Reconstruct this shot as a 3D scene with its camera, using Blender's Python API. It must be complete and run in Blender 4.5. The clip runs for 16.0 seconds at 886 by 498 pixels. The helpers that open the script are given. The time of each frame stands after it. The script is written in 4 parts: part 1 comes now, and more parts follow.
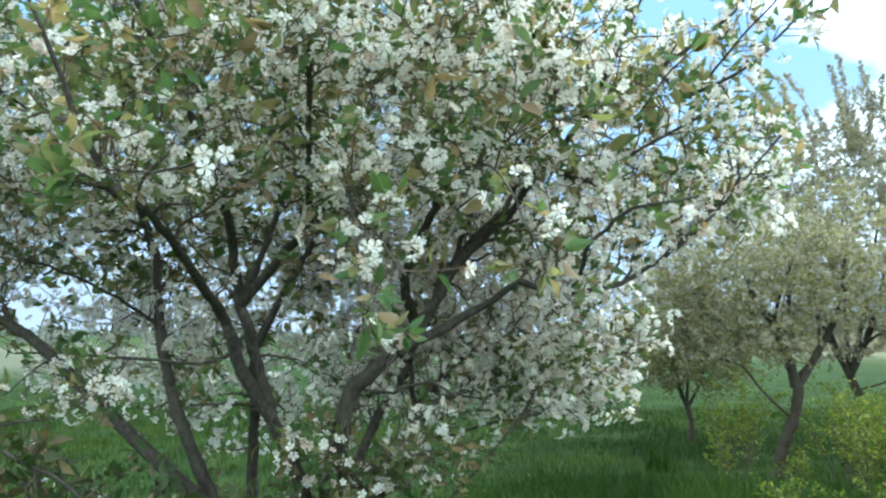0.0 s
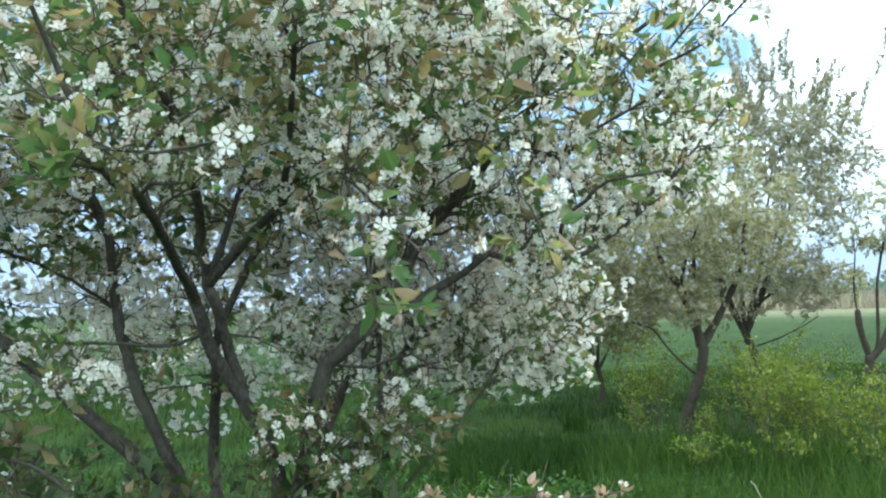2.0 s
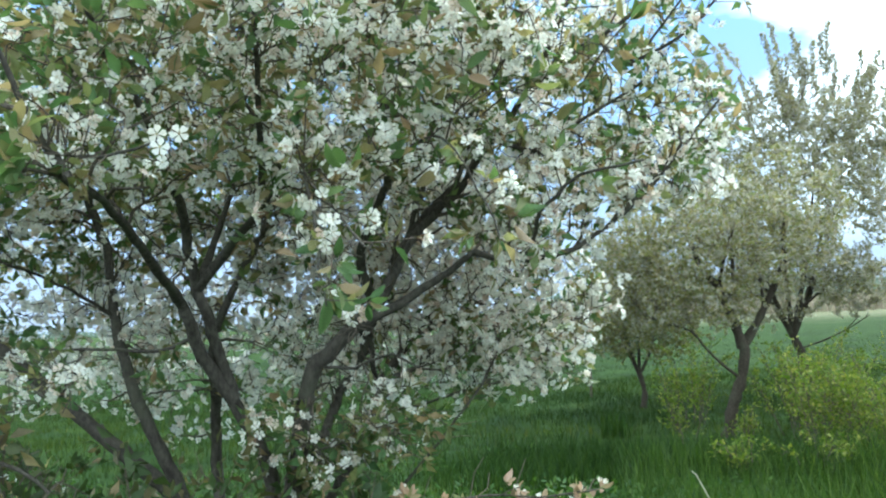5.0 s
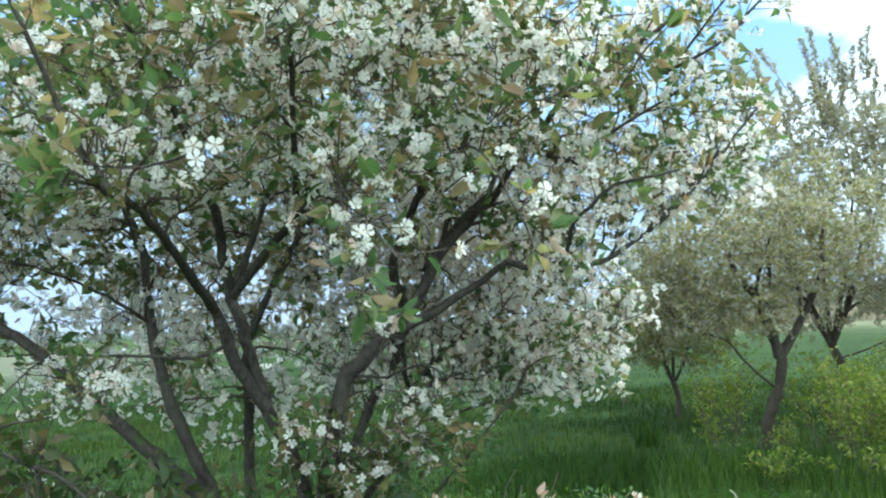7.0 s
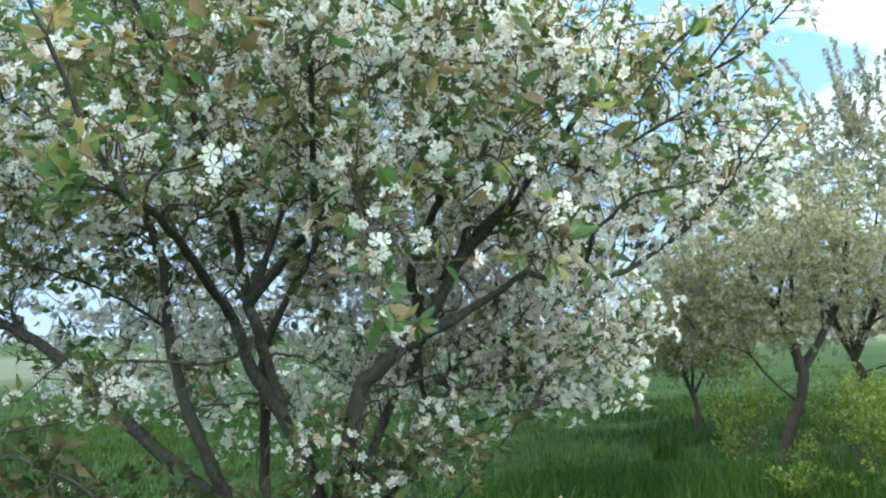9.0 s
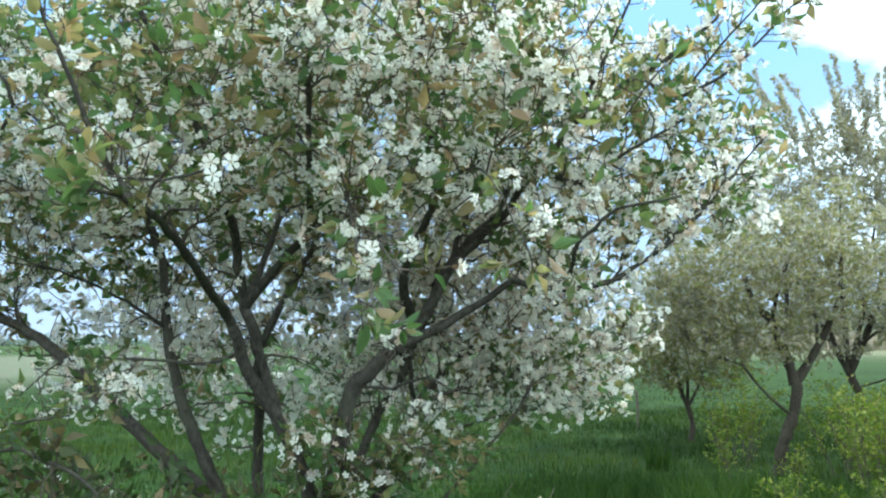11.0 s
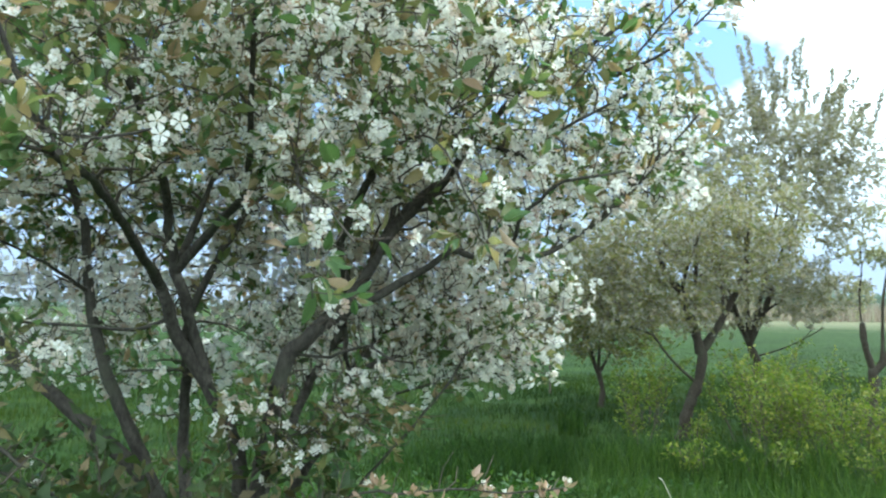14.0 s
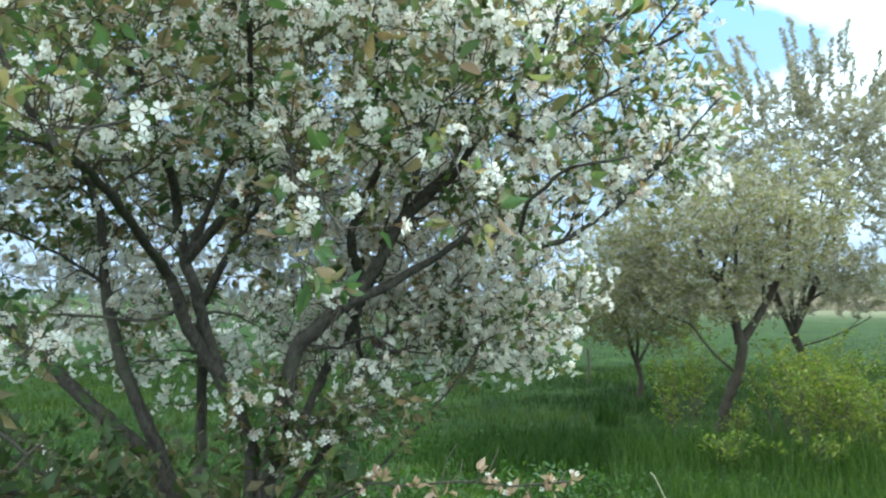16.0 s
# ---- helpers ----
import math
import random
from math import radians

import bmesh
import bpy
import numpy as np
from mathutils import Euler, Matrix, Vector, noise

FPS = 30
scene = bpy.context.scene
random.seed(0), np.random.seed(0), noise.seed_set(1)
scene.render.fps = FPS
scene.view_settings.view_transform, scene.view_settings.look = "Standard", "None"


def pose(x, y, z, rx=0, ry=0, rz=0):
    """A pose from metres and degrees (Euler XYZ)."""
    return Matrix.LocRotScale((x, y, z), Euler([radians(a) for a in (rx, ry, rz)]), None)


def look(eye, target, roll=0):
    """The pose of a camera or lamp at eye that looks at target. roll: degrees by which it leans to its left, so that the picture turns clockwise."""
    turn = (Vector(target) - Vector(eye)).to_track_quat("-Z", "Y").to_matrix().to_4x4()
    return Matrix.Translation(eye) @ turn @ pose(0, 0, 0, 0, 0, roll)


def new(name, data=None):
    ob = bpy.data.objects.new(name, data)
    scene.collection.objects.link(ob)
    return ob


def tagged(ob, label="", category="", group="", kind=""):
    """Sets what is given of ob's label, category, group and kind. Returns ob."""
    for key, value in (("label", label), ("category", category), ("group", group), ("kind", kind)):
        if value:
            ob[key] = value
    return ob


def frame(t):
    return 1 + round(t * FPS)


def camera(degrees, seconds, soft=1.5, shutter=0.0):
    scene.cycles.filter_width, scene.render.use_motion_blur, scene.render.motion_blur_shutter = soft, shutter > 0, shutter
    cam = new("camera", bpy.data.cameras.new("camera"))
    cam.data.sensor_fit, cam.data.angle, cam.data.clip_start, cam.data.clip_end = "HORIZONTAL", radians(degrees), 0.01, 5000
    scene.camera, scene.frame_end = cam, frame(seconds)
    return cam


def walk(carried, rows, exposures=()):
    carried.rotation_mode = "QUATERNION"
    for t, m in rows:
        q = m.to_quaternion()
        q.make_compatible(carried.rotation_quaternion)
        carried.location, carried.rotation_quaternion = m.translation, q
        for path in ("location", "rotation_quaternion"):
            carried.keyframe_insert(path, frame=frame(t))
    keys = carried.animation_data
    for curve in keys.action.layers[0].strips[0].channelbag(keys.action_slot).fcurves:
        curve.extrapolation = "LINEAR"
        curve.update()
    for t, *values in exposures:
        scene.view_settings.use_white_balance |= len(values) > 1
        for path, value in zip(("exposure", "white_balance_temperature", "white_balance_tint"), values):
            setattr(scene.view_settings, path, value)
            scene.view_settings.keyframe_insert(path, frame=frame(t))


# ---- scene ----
EXPO, KELVIN, TINT = 0.93, 5540, -4
cam = camera(57.3, 16.0, soft=2.1, shutter=0.4)
PATH = [
    (0, (0.021, 0.091, 1.503), (-0.015, 2.079, 1.721), 0.5),
    (0.5, (0.002, 0.091, 1.496), (-0.091, 2.076, 1.722), 0.8),
    (1, (-0.048, 0.086, 1.503), (-0.096, 2.072, 1.742), 0.3),
    (1.5, (-0.108, 0.078, 1.511), (0.015, 2.066, 1.692), -1.1),
    (2, (-0.154, 0.072, 1.508), (0.047, 2.056, 1.655), -1.4),
    (2.5, (-0.185, 0.049, 1.505), (-0.030, 2.035, 1.682), -1.2),
    (3, (-0.201, 0.043, 1.502), (-0.123, 2.032, 1.690), 0.0),
    (3.5, (-0.138, 0.071, 1.503), (-0.054, 2.061, 1.679), -2.5),
    (4, (-0.051, 0.098, 1.491), (0.038, 2.089, 1.653), -4.6),
    (4.5, (0.002, 0.080, 1.487), (0.095, 2.068, 1.695), -1.8),
    (5, (0.008, 0.064, 1.479), (0.095, 2.054, 1.651), -2.6),
    (7.5, (0.005, 0.075, 1.490), (-0.010, 2.065, 1.695), -2.5),
    (8, (0.002, 0.088, 1.483), (-0.029, 2.075, 1.704), -3.2),
    (8.5, (0.003, 0.090, 1.494), (-0.036, 2.079, 1.702), -2.2),
    (11, (0.035, 0.011, 1.487), (-0.003, 1.997, 1.714), -0.2),
    (11.5, (0.010, 0.005, 1.494), (-0.042, 1.993, 1.708), 0.5),
    (12, (0.020, 0.012, 1.500), (0.020, 2.003, 1.693), -0.1),
    (12.5, (0.000, 0.000, 1.492), (-0.000, 1.985, 1.736), -0.8),
    (13, (-0.002, 0.021, 1.504), (0.013, 2.010, 1.711), 0.0),
    (13.5, (-0.017, 0.020, 1.500), (0.059, 2.013, 1.647), 1.2),
    (14, (-0.028, 0.031, 1.495), (0.141, 2.019, 1.640), 0.6),
    (14.5, (-0.045, 0.033, 1.488), (0.199, 2.016, 1.576), -0.1),
    (15, (-0.042, 0.025, 1.497), (0.237, 2.001, 1.627), -1.1),
    (15.5, (-0.001, 0.042, 1.500), (0.189, 2.028, 1.636), -0.3),
    (16, (0.057, 0.057, 1.495), (0.125, 2.053, 1.615), 0.4),
]
walk(cam, [(t, look(eye, target, roll)) for t, eye, target, roll in PATH], exposures=[(0.0, EXPO, KELVIN, TINT), (16.0, EXPO, KELVIN, TINT)])

# ---- light ----
SUN_AZ, SUN_EL = radians(60), radians(46)        # clockwise from +y
SUN_DIR = Vector((math.sin(SUN_AZ) * math.cos(SUN_EL), math.cos(SUN_AZ) * math.cos(SUN_EL), math.sin(SUN_EL)))
world = bpy.data.worlds.new("sky")
scene.world = world
world.use_nodes = True


def nd(tree, kind, **inputs):
    """A node of a tree, with values or links for its inputs (by name, or i0, i1 ... by index)."""
    n = tree.nodes.new(kind)
    for key, value in inputs.items():
        slot = n.inputs[int(key[1:])] if key[0] == "i" and key[1:].isdigit() else n.inputs[key.replace("_", " ")]
        if isinstance(value, bpy.types.NodeSocket):
            tree.links.new(value, slot)
        else:
            slot.default_value = value
    return n


def maths(tree, op, a, b=0.0, clamp=False):
    n = nd(tree, "ShaderNodeMath", i0=a, i1=b)
    n.operation, n.use_clamp = op, clamp
    return n.outputs[0]


def ramp(tree, fac, *stops):
    n = nd(tree, "ShaderNodeValToRGB", Fac=fac)
    e = n.color_ramp.elements
    while len(e) < len(stops):
        e.new(0.5)
    for el, (at, col) in zip(e, stops):
        el.position, el.color = at, (*col, 1)
    return n.outputs[0]


def mixcol(tree, fac, a, b, blend="MIX"):
    n = tree.nodes.new("ShaderNodeMix")
    n.data_type, n.blend_type = "RGBA", blend
    for slot, value in ((n.inputs[0], fac), (n.inputs[6], a), (n.inputs[7], b)):
        if isinstance(value, bpy.types.NodeSocket):
            tree.links.new(value, slot)
        elif isinstance(value, tuple):
            slot.default_value = (*value, 1)
        else:
            slot.default_value = value
    return n.outputs[2]


wt = world.node_tree
wt.nodes.clear()
sky = wt.nodes.new("ShaderNodeTexSky")
sky.sky_type, sky.sun_disc = "NISHITA", False
sky.sun_elevation, sky.sun_rotation = SUN_EL, SUN_AZ
sky.air_density, sky.dust_density = 1.0, 1.5
coord = wt.nodes.new("ShaderNodeTexCoord").outputs["Generated"]
# bright broken cloud all round, a blue opening over the field, and thin haze over the horizon
cloud = nd(wt, "ShaderNodeTexNoise", Vector=nd(wt, "ShaderNodeMapping", Vector=coord, Scale=(1.6, 1.6, 4.0), Location=(0.3, 0.1, 0.0)).outputs[0],
           Scale=2.2, Detail=5.0, Roughness=0.55).outputs["Fac"]
opening = nd(wt, "ShaderNodeVectorMath", i0=coord, i1=(-0.25, 0.94, 0.21))
opening.operation = "DOT_PRODUCT"
veil = maths(wt, "SUBTRACT", 1.50, maths(wt, "MULTIPLY", opening.outputs["Value"], 2.0))
veil = maths(wt, "MINIMUM", maths(wt, "MAXIMUM", veil, -0.25), 0.22)
cover = maths(wt, "ADD", maths(wt, "ADD", maths(wt, "MULTIPLY", cloud, 0.8), 0.1), veil)
height = nd(wt, "ShaderNodeSeparateXYZ", Vector=coord).outputs["Z"]
haze = maths(wt, "SUBTRACT", 0.95, maths(wt, "MULTIPLY", height, 3.0), clamp=True)
cover_fac = maths(wt, "MULTIPLY", ramp(wt, cover, (0.36, (0, 0, 0)), (0.56, (1, 1, 1))), maths(wt, "MULTIPLY", maths(wt, "SUBTRACT", height, 0.055), 5.0, clamp=True))
blue = mixcol(wt, 0.88, sky.outputs[0], (3.0, 4.7, 8.0))
sky_col = mixcol(wt, cover_fac, mixcol(wt, haze, blue, (4.5, 5.0, 6.0)), (18.4, 19.2, 20.0))
bg = nd(wt, "ShaderNodeBackground", Color=sky_col, Strength=0.1)
wt.links.new(bg.outputs[0], wt.nodes.new("ShaderNodeOutputWorld").inputs[0])

sun = bpy.data.lights.new("sun", "SUN")
sun.energy, sun.angle, sun.color = 2.3, radians(4), (1.0, 0.96, 0.9)
sun_ob = new("sun", sun)
sun_ob.matrix_world = look(SUN_DIR * 30, (0, 0, 0))


# ---- materials ----
def material(name):
    m = bpy.data.materials.new(name)
    m.use_nodes = True
    t = m.node_tree
    t.nodes.clear()
    return m, t, t.nodes.new("ShaderNodeOutputMaterial")


def chance(t):
    """A random number for each loose piece, in joined meshes and in single objects."""
    a = t.nodes.new("ShaderNodeNewGeometry").outputs["Random Per Island"]
    b = t.nodes.new("ShaderNodeObjectInfo").outputs["Random"]
    return maths(t, "FRACT", maths(t, "ADD", a, b))


def thin(name, stops, rough=0.6, through_light=0.35, tint=(1, 1, 1), grain=60.0, relief=0.0, gloss=0.3, broad=0.0):
    """A thin leaf or petal: colour by piece, fine mottling, some light passing through."""
    m, t, out = material(name)
    col = ramp(t, chance(t), *stops)
    pos = t.nodes.new("ShaderNodeTexCoord").outputs["Object"]
    mott = nd(t, "ShaderNodeTexNoise", Vector=pos, Scale=grain, Detail=3.0).outputs["Fac"]
    col = mixcol(t, 1.0, col, ramp(t, mott, (0.3, (0.8, 0.8, 0.8)), (0.7, (1.12, 1.12, 1.12))), "MULTIPLY")
    if broad:
        far_patch = nd(t, "ShaderNodeTexNoise", Vector=pos, Scale=broad, Detail=3.0).outputs["Fac"]
        col = mixcol(t, 1.0, col, ramp(t, far_patch, (0.36, (0.62, 0.7, 0.7)), (0.5, (1.0, 1.0, 1.0)), (0.66, (1.75, 1.45, 1.15))), "MULTIPLY")
    p = nd(t, "ShaderNodeBsdfPrincipled", Base_Color=col, Roughness=rough)
    p.inputs["Specular IOR Level"].default_value = gloss
    tr = nd(t, "ShaderNodeBsdfTranslucent", Color=mixcol(t, 1.0, col, tint, "MULTIPLY"))
    mix = nd(t, "ShaderNodeMixShader", i0=through_light, i1=p.outputs[0], i2=tr.outputs[0])
    if relief:
        b = nd(t, "ShaderNodeBump", Height=mott, Strength=relief, Distance=0.003)
        t.links.new(b.outputs[0], p.inputs["Normal"])
    t.links.new(mix.outputs[0], out.inputs[0])
    return m


def bark(name, dark, light, scale=30.0):
    m, t, out = material(name)
    pos = t.nodes.new("ShaderNodeTexCoord").outputs["Object"]
    stretched = nd(t, "ShaderNodeMapping", Vector=pos, Scale=(1, 1, 0.45)).outputs[0]
    fine = nd(t, "ShaderNodeTexNoise", Vector=stretched, Scale=scale * 3, Detail=6.0, Roughness=0.7).outputs["Fac"]
    broad = nd(t, "ShaderNodeTexNoise", Vector=pos, Scale=scale * 0.25, Detail=3.0).outputs["Fac"]
    cracks = nd(t, "ShaderNodeTexVoronoi", Vector=stretched, Scale=scale * 1.6).outputs["Distance"]
    col = mixcol(t, ramp(t, fine, (0.35, (0, 0, 0)), (0.7, (1, 1, 1))), dark, light)
    col = mixcol(t, ramp(t, broad, (0.55, (0, 0, 0)), (0.72, (0.55, 0.55, 0.55))), col, (0.085, 0.088, 0.058))
    p = nd(t, "ShaderNodeBsdfPrincipled", Base_Color=col, Roughness=0.9)
    p.inputs["Specular IOR Level"].default_value = 0.08
    h = maths(t, "ADD", fine, maths(t, "MULTIPLY", cracks, 0.8))
    b = nd(t, "ShaderNodeBump", Height=h, Strength=0.6, Distance=0.006)
    t.links.new(b.outputs[0], p.inputs["Normal"])
    t.links.new(p.outputs[0], out.inputs[0])
    return m


PETAL = thin("petal", [(0.0, (0.88, 0.862, 0.775)), (0.5, (0.87, 0.842, 0.745)), (0.72, (0.82, 0.775, 0.66)), (0.88, (0.78, 0.68, 0.56)), (1.0, (0.67, 0.51, 0.40))],
             rough=0.55, through_light=0.55, grain=90)
PETAL_FADED = thin("faded_petal", [(0.0, (0.53, 0.51, 0.425)), (0.5, (0.43, 0.40, 0.30)), (0.8, (0.36, 0.32, 0.21)), (1.0, (0.31, 0.255, 0.145))], through_light=0.65, grain=40)
STAMEN = thin("stamen", [(0.0, (0.55, 0.5, 0.22)), (1.0, (0.42, 0.30, 0.14))], through_light=0.2)
STALK = thin("flower_stalk", [(0.0, (0.16, 0.19, 0.06)), (0.6, (0.20, 0.14, 0.06)), (1.0, (0.24, 0.11, 0.07))], through_light=0.2)
LEAF = thin("cherry_leaf", [(0.0, (0.092, 0.165, 0.062)), (0.4, (0.145, 0.21, 0.08)), (0.66, (0.235, 0.245, 0.11)), (0.86, (0.305, 0.25, 0.135)), (1.0, (0.37, 0.255, 0.165))],
            rough=0.5, through_light=0.55, tint=(1.05, 1.05, 0.7), grain=70, relief=0.3, gloss=0.2)
LEAF_BRONZE = thin("bronze_leaf", [(0.0, (0.22, 0.24, 0.09)), (0.3, (0.36, 0.26, 0.15)), (0.7, (0.50, 0.32, 0.22)), (1.0, (0.60, 0.44, 0.33))], rough=0.5, through_light=0.5, grain=70, relief=0.3)
# dark olive leaf; the shade under the cherry is put into its colour
LEAF_SHADED = thin("shaded_green_leaf", [(0.0, (0.035, 0.06, 0.016)), (0.6, (0.06, 0.09, 0.025)), (1.0, (0.13, 0.10, 0.05))], rough=0.5, through_light=0.4, tint=(1.1, 1.1, 0.6), grain=70, relief=0.3)
LEAF_DULL = thin("dull_young_leaf", [(0.0, (0.165, 0.20, 0.088)), (0.5, (0.26, 0.258, 0.122)), (1.0, (0.37, 0.305, 0.165))], through_light=0.65, tint=(1.1, 1.1, 0.7))
LEAF_OLIVE = thin("olive_young_leaf", [(0.0, (0.11, 0.135, 0.045)), (0.5, (0.18, 0.185, 0.07)), (1.0, (0.29, 0.235, 0.11))], through_light=0.6, tint=(1.1, 1.1, 0.6))
LEAF_YELLOW = thin("yellow_green_leaf", [(0.0, (0.066, 0.112, 0.016)), (0.5, (0.115, 0.16, 0.021)), (0.85, (0.18, 0.205, 0.037)), (1.0, (0.27, 0.265, 0.085))], through_light=0.45, tint=(1.1, 1.1, 0.5), gloss=0.2)
LEAF_OCHRE = thin("ochre_young_leaf", [(0.0, (0.30, 0.33, 0.15)), (0.5, (0.40, 0.40, 0.19)), (1.0, (0.50, 0.44, 0.26))], through_light=0.62)
GRASS = thin("grass_blade", [(0.0, (0.013, 0.027, 0.004)), (0.5, (0.024, 0.046, 0.006)), (0.9, (0.042, 0.066, 0.010)), (1.0, (0.076, 0.078, 0.026))],
             rough=0.65, through_light=0.4, tint=(1.15, 1.2, 0.4), grain=20, gloss=0.12, broad=0.55)
TALL_BLADE = thin("tall_grass_blade", [(0.0, (0.017, 0.037, 0.006)), (0.6, (0.038, 0.073, 0.011)), (1.0, (0.10, 0.138, 0.032))], rough=0.5, through_light=0.4, tint=(1.1, 1.2, 0.5), grain=20, gloss=0.2)
FAR_LEAF = thin("distant_leaf", [(0.0, (0.12, 0.17, 0.12)), (1.0, (0.19, 0.23, 0.16))], through_light=0.4, grain=0.5)
BARK = bark("cherry_bark", (0.036, 0.031, 0.025), (0.105, 0.093, 0.074))
BARK_OLD = bark("fruit_tree_bark", (0.022, 0.018, 0.013), (0.078, 0.064, 0.046), 22)
TWIG = bark("twig_bark", (0.055, 0.044, 0.034), (0.15, 0.122, 0.093), 60)
DRY = bark("dry_stalk_skin", (0.3, 0.27, 0.2), (0.5, 0.46, 0.36), 60)


def ground_material():
    m, t, out = material("meadow_turf")
    pos = t.nodes.new("ShaderNodeTexCoord").outputs["Object"]
    fine = nd(t, "ShaderNodeTexNoise", Vector=pos, Scale=26.0, Detail=6.0, Roughness=0.7).outputs["Fac"]
    mid = nd(t, "ShaderNodeTexNoise", Vector=pos, Scale=1.3, Detail=4.0).outputs["Fac"]
    wide = nd(t, "ShaderNodeTexNoise", Vector=nd(t, "ShaderNodeMapping", Vector=pos, Scale=(0.3, 1, 1)).outputs[0], Scale=0.06, Detail=5.0).outputs["Fac"]
    col = ramp(t, mid, (0.3, (0.012, 0.026, 0.004)), (0.52, (0.021, 0.044, 0.006)), (0.75, (0.042, 0.067, 0.011)))
    col = mixcol(t, 1.0, col, ramp(t, fine, (0.25, (0.55, 0.55, 0.55)), (0.7, (1.25, 1.25, 1.2))), "MULTIPLY")
    xyz = nd(t, "ShaderNodeSeparateXYZ", Vector=pos).outputs
    # paler open field further out, a belt of last year's dry grass beyond the orchard
    out_far = nd(t, "ShaderNodeMapRange", Value=xyz["Y"], From_Min=20.0, From_Max=110.0).outputs[0]
    col = mixcol(t, maths(t, "MULTIPLY", out_far, 0.85), col, ramp(t, wide, (0.3, (0.030, 0.052, 0.012)), (0.55, (0.046, 0.068, 0.017)), (0.75, (0.075, 0.08, 0.03))))
    patch = nd(t, "ShaderNodeTexNoise", Vector=pos, Scale=0.22, Detail=6.0, Roughness=0.65).outputs["Fac"]
    belt_in = nd(t, "ShaderNodeMapRange", Value=maths(t, "ADD", xyz["Y"], maths(t, "MULTIPLY", patch, 60.0)), From_Min=88.0, From_Max=122.0).outputs[0]
    belt_out = nd(t, "ShaderNodeMapRange", Value=xyz["Y"], From_Min=150.0, From_Max=110.0).outputs[0]
    belt_side = nd(t, "ShaderNodeMapRange", Value=maths(t, "SUBTRACT", xyz["X"], maths(t, "MULTIPLY", xyz["Y"], 0.12)), From_Min=2.0, From_Max=12.0).outputs[0]
    col = mixcol(t, 1.0, col, ramp(t, patch, (0.3, (0.7, 0.72, 0.7)), (0.7, (1.25, 1.2, 1.15))), "MULTIPLY")
    col = mixcol(t, maths(t, "MULTIPLY", maths(t, "MULTIPLY", belt_in, belt_out), belt_side), col, mixcol(t, ramp(t, mid, (0.35, (0, 0, 0)), (0.65, (1, 1, 1))), (0.17, 0.145, 0.085), (0.09, 0.11, 0.05)))
    # a strip of half-bare soil in the field behind the cherry
    soil_in = nd(t, "ShaderNodeMapRange", Value=maths(t, "ADD", xyz["Y"], maths(t, "MULTIPLY", patch, 14.0)), From_Min=30.0, From_Max=46.0).outputs[0]
    soil_out = nd(t, "ShaderNodeMapRange", Value=xyz["Y"], From_Min=110.0, From_Max=80.0).outputs[0]
    soil_side = nd(t, "ShaderNodeMapRange", Value=maths(t, "ADD", xyz["X"], maths(t, "MULTIPLY", xyz["Y"], 0.36)), From_Min=4.0, From_Max=-6.0).outputs[0]
    soil = maths(t, "MULTIPLY", maths(t, "MULTIPLY", maths(t, "MULTIPLY", soil_in, soil_out), soil_side), 0.8)
    col = mixcol(t, soil, col, mixcol(t, ramp(t, mid, (0.35, (0, 0, 0)), (0.65, (1, 1, 1))), (0.16, 0.14, 0.10), (0.10, 0.12, 0.07)))
    p = nd(t, "ShaderNodeBsdfPrincipled", Base_Color=col, Roughness=0.95)
    p.inputs["Specular IOR Level"].default_value = 0.1
    b = nd(t, "ShaderNodeBump", Height=fine, Strength=0.8, Distance=0.05)
    t.links.new(b.outputs[0], p.inputs["Normal"])
    t.links.new(p.outputs[0], out.inputs[0])
    return m


TURF = ground_material()


# ---- mesh helpers ----
def mesh_from(name, verts, faces, mats, index=None, smooth=True):
    """A mesh from arrays: verts (n, 3), faces as triangles (m, 3)."""
    me = bpy.data.meshes.new(name)
    verts, faces = np.asarray(verts, dtype=np.float32), np.asarray(faces, dtype=np.int32)
    me.vertices.add(len(verts))
    me.vertices.foreach_set("co", verts.ravel())
    me.loops.add(faces.size)
    me.loops.foreach_set("vertex_index", faces.ravel())
    me.polygons.add(len(faces))
    me.polygons.foreach_set("loop_start", np.arange(0, faces.size, 3, dtype=np.int32))
    for m in mats:
        me.materials.append(m)
    if index is not None:
        me.polygons.foreach_set("material_index", np.asarray(index, dtype=np.int32))
    me.polygons.foreach_set("use_smooth", np.full(len(faces), smooth))
    me.update(calc_edges=True)
    me.validate()
    return me


def part(name, me, parent, label="", kind=""):
    ob = new(name, me)
    ob.parent = parent
    return tagged(ob, label=label, kind=kind)


def thing(name, label, category, at=(0, 0, 0), group=""):
    ob = new(name)
    ob.location = at
    ob.empty_display_size = 0.1
    return tagged(ob, label=label, category=category, group=group)


def unit(v):
    v = np.asarray(v, float)
    return v / (np.linalg.norm(v, axis=-1, keepdims=True) + 1e-9)


def catmull(points, step=0.035):
    """A smooth line through the points."""
    p = np.asarray(points, float)
    p = np.vstack([2 * p[0] - p[1], p, 2 * p[-1] - p[-2]])
    res = []
    for a, b, c, d in zip(p[:-3], p[1:-2], p[2:-1], p[3:]):
        n = max(2, int(np.linalg.norm(c - b) / step))
        s = np.linspace(0, 1, n, endpoint=False)[:, None]
        res.append(0.5 * (2 * b + (c - a) * s + (2 * a - 5 * b + 4 * c - d) * s ** 2 + (3 * b - a - 3 * c + d) * s ** 3))
    return np.vstack(res + [p[-2:-1]])


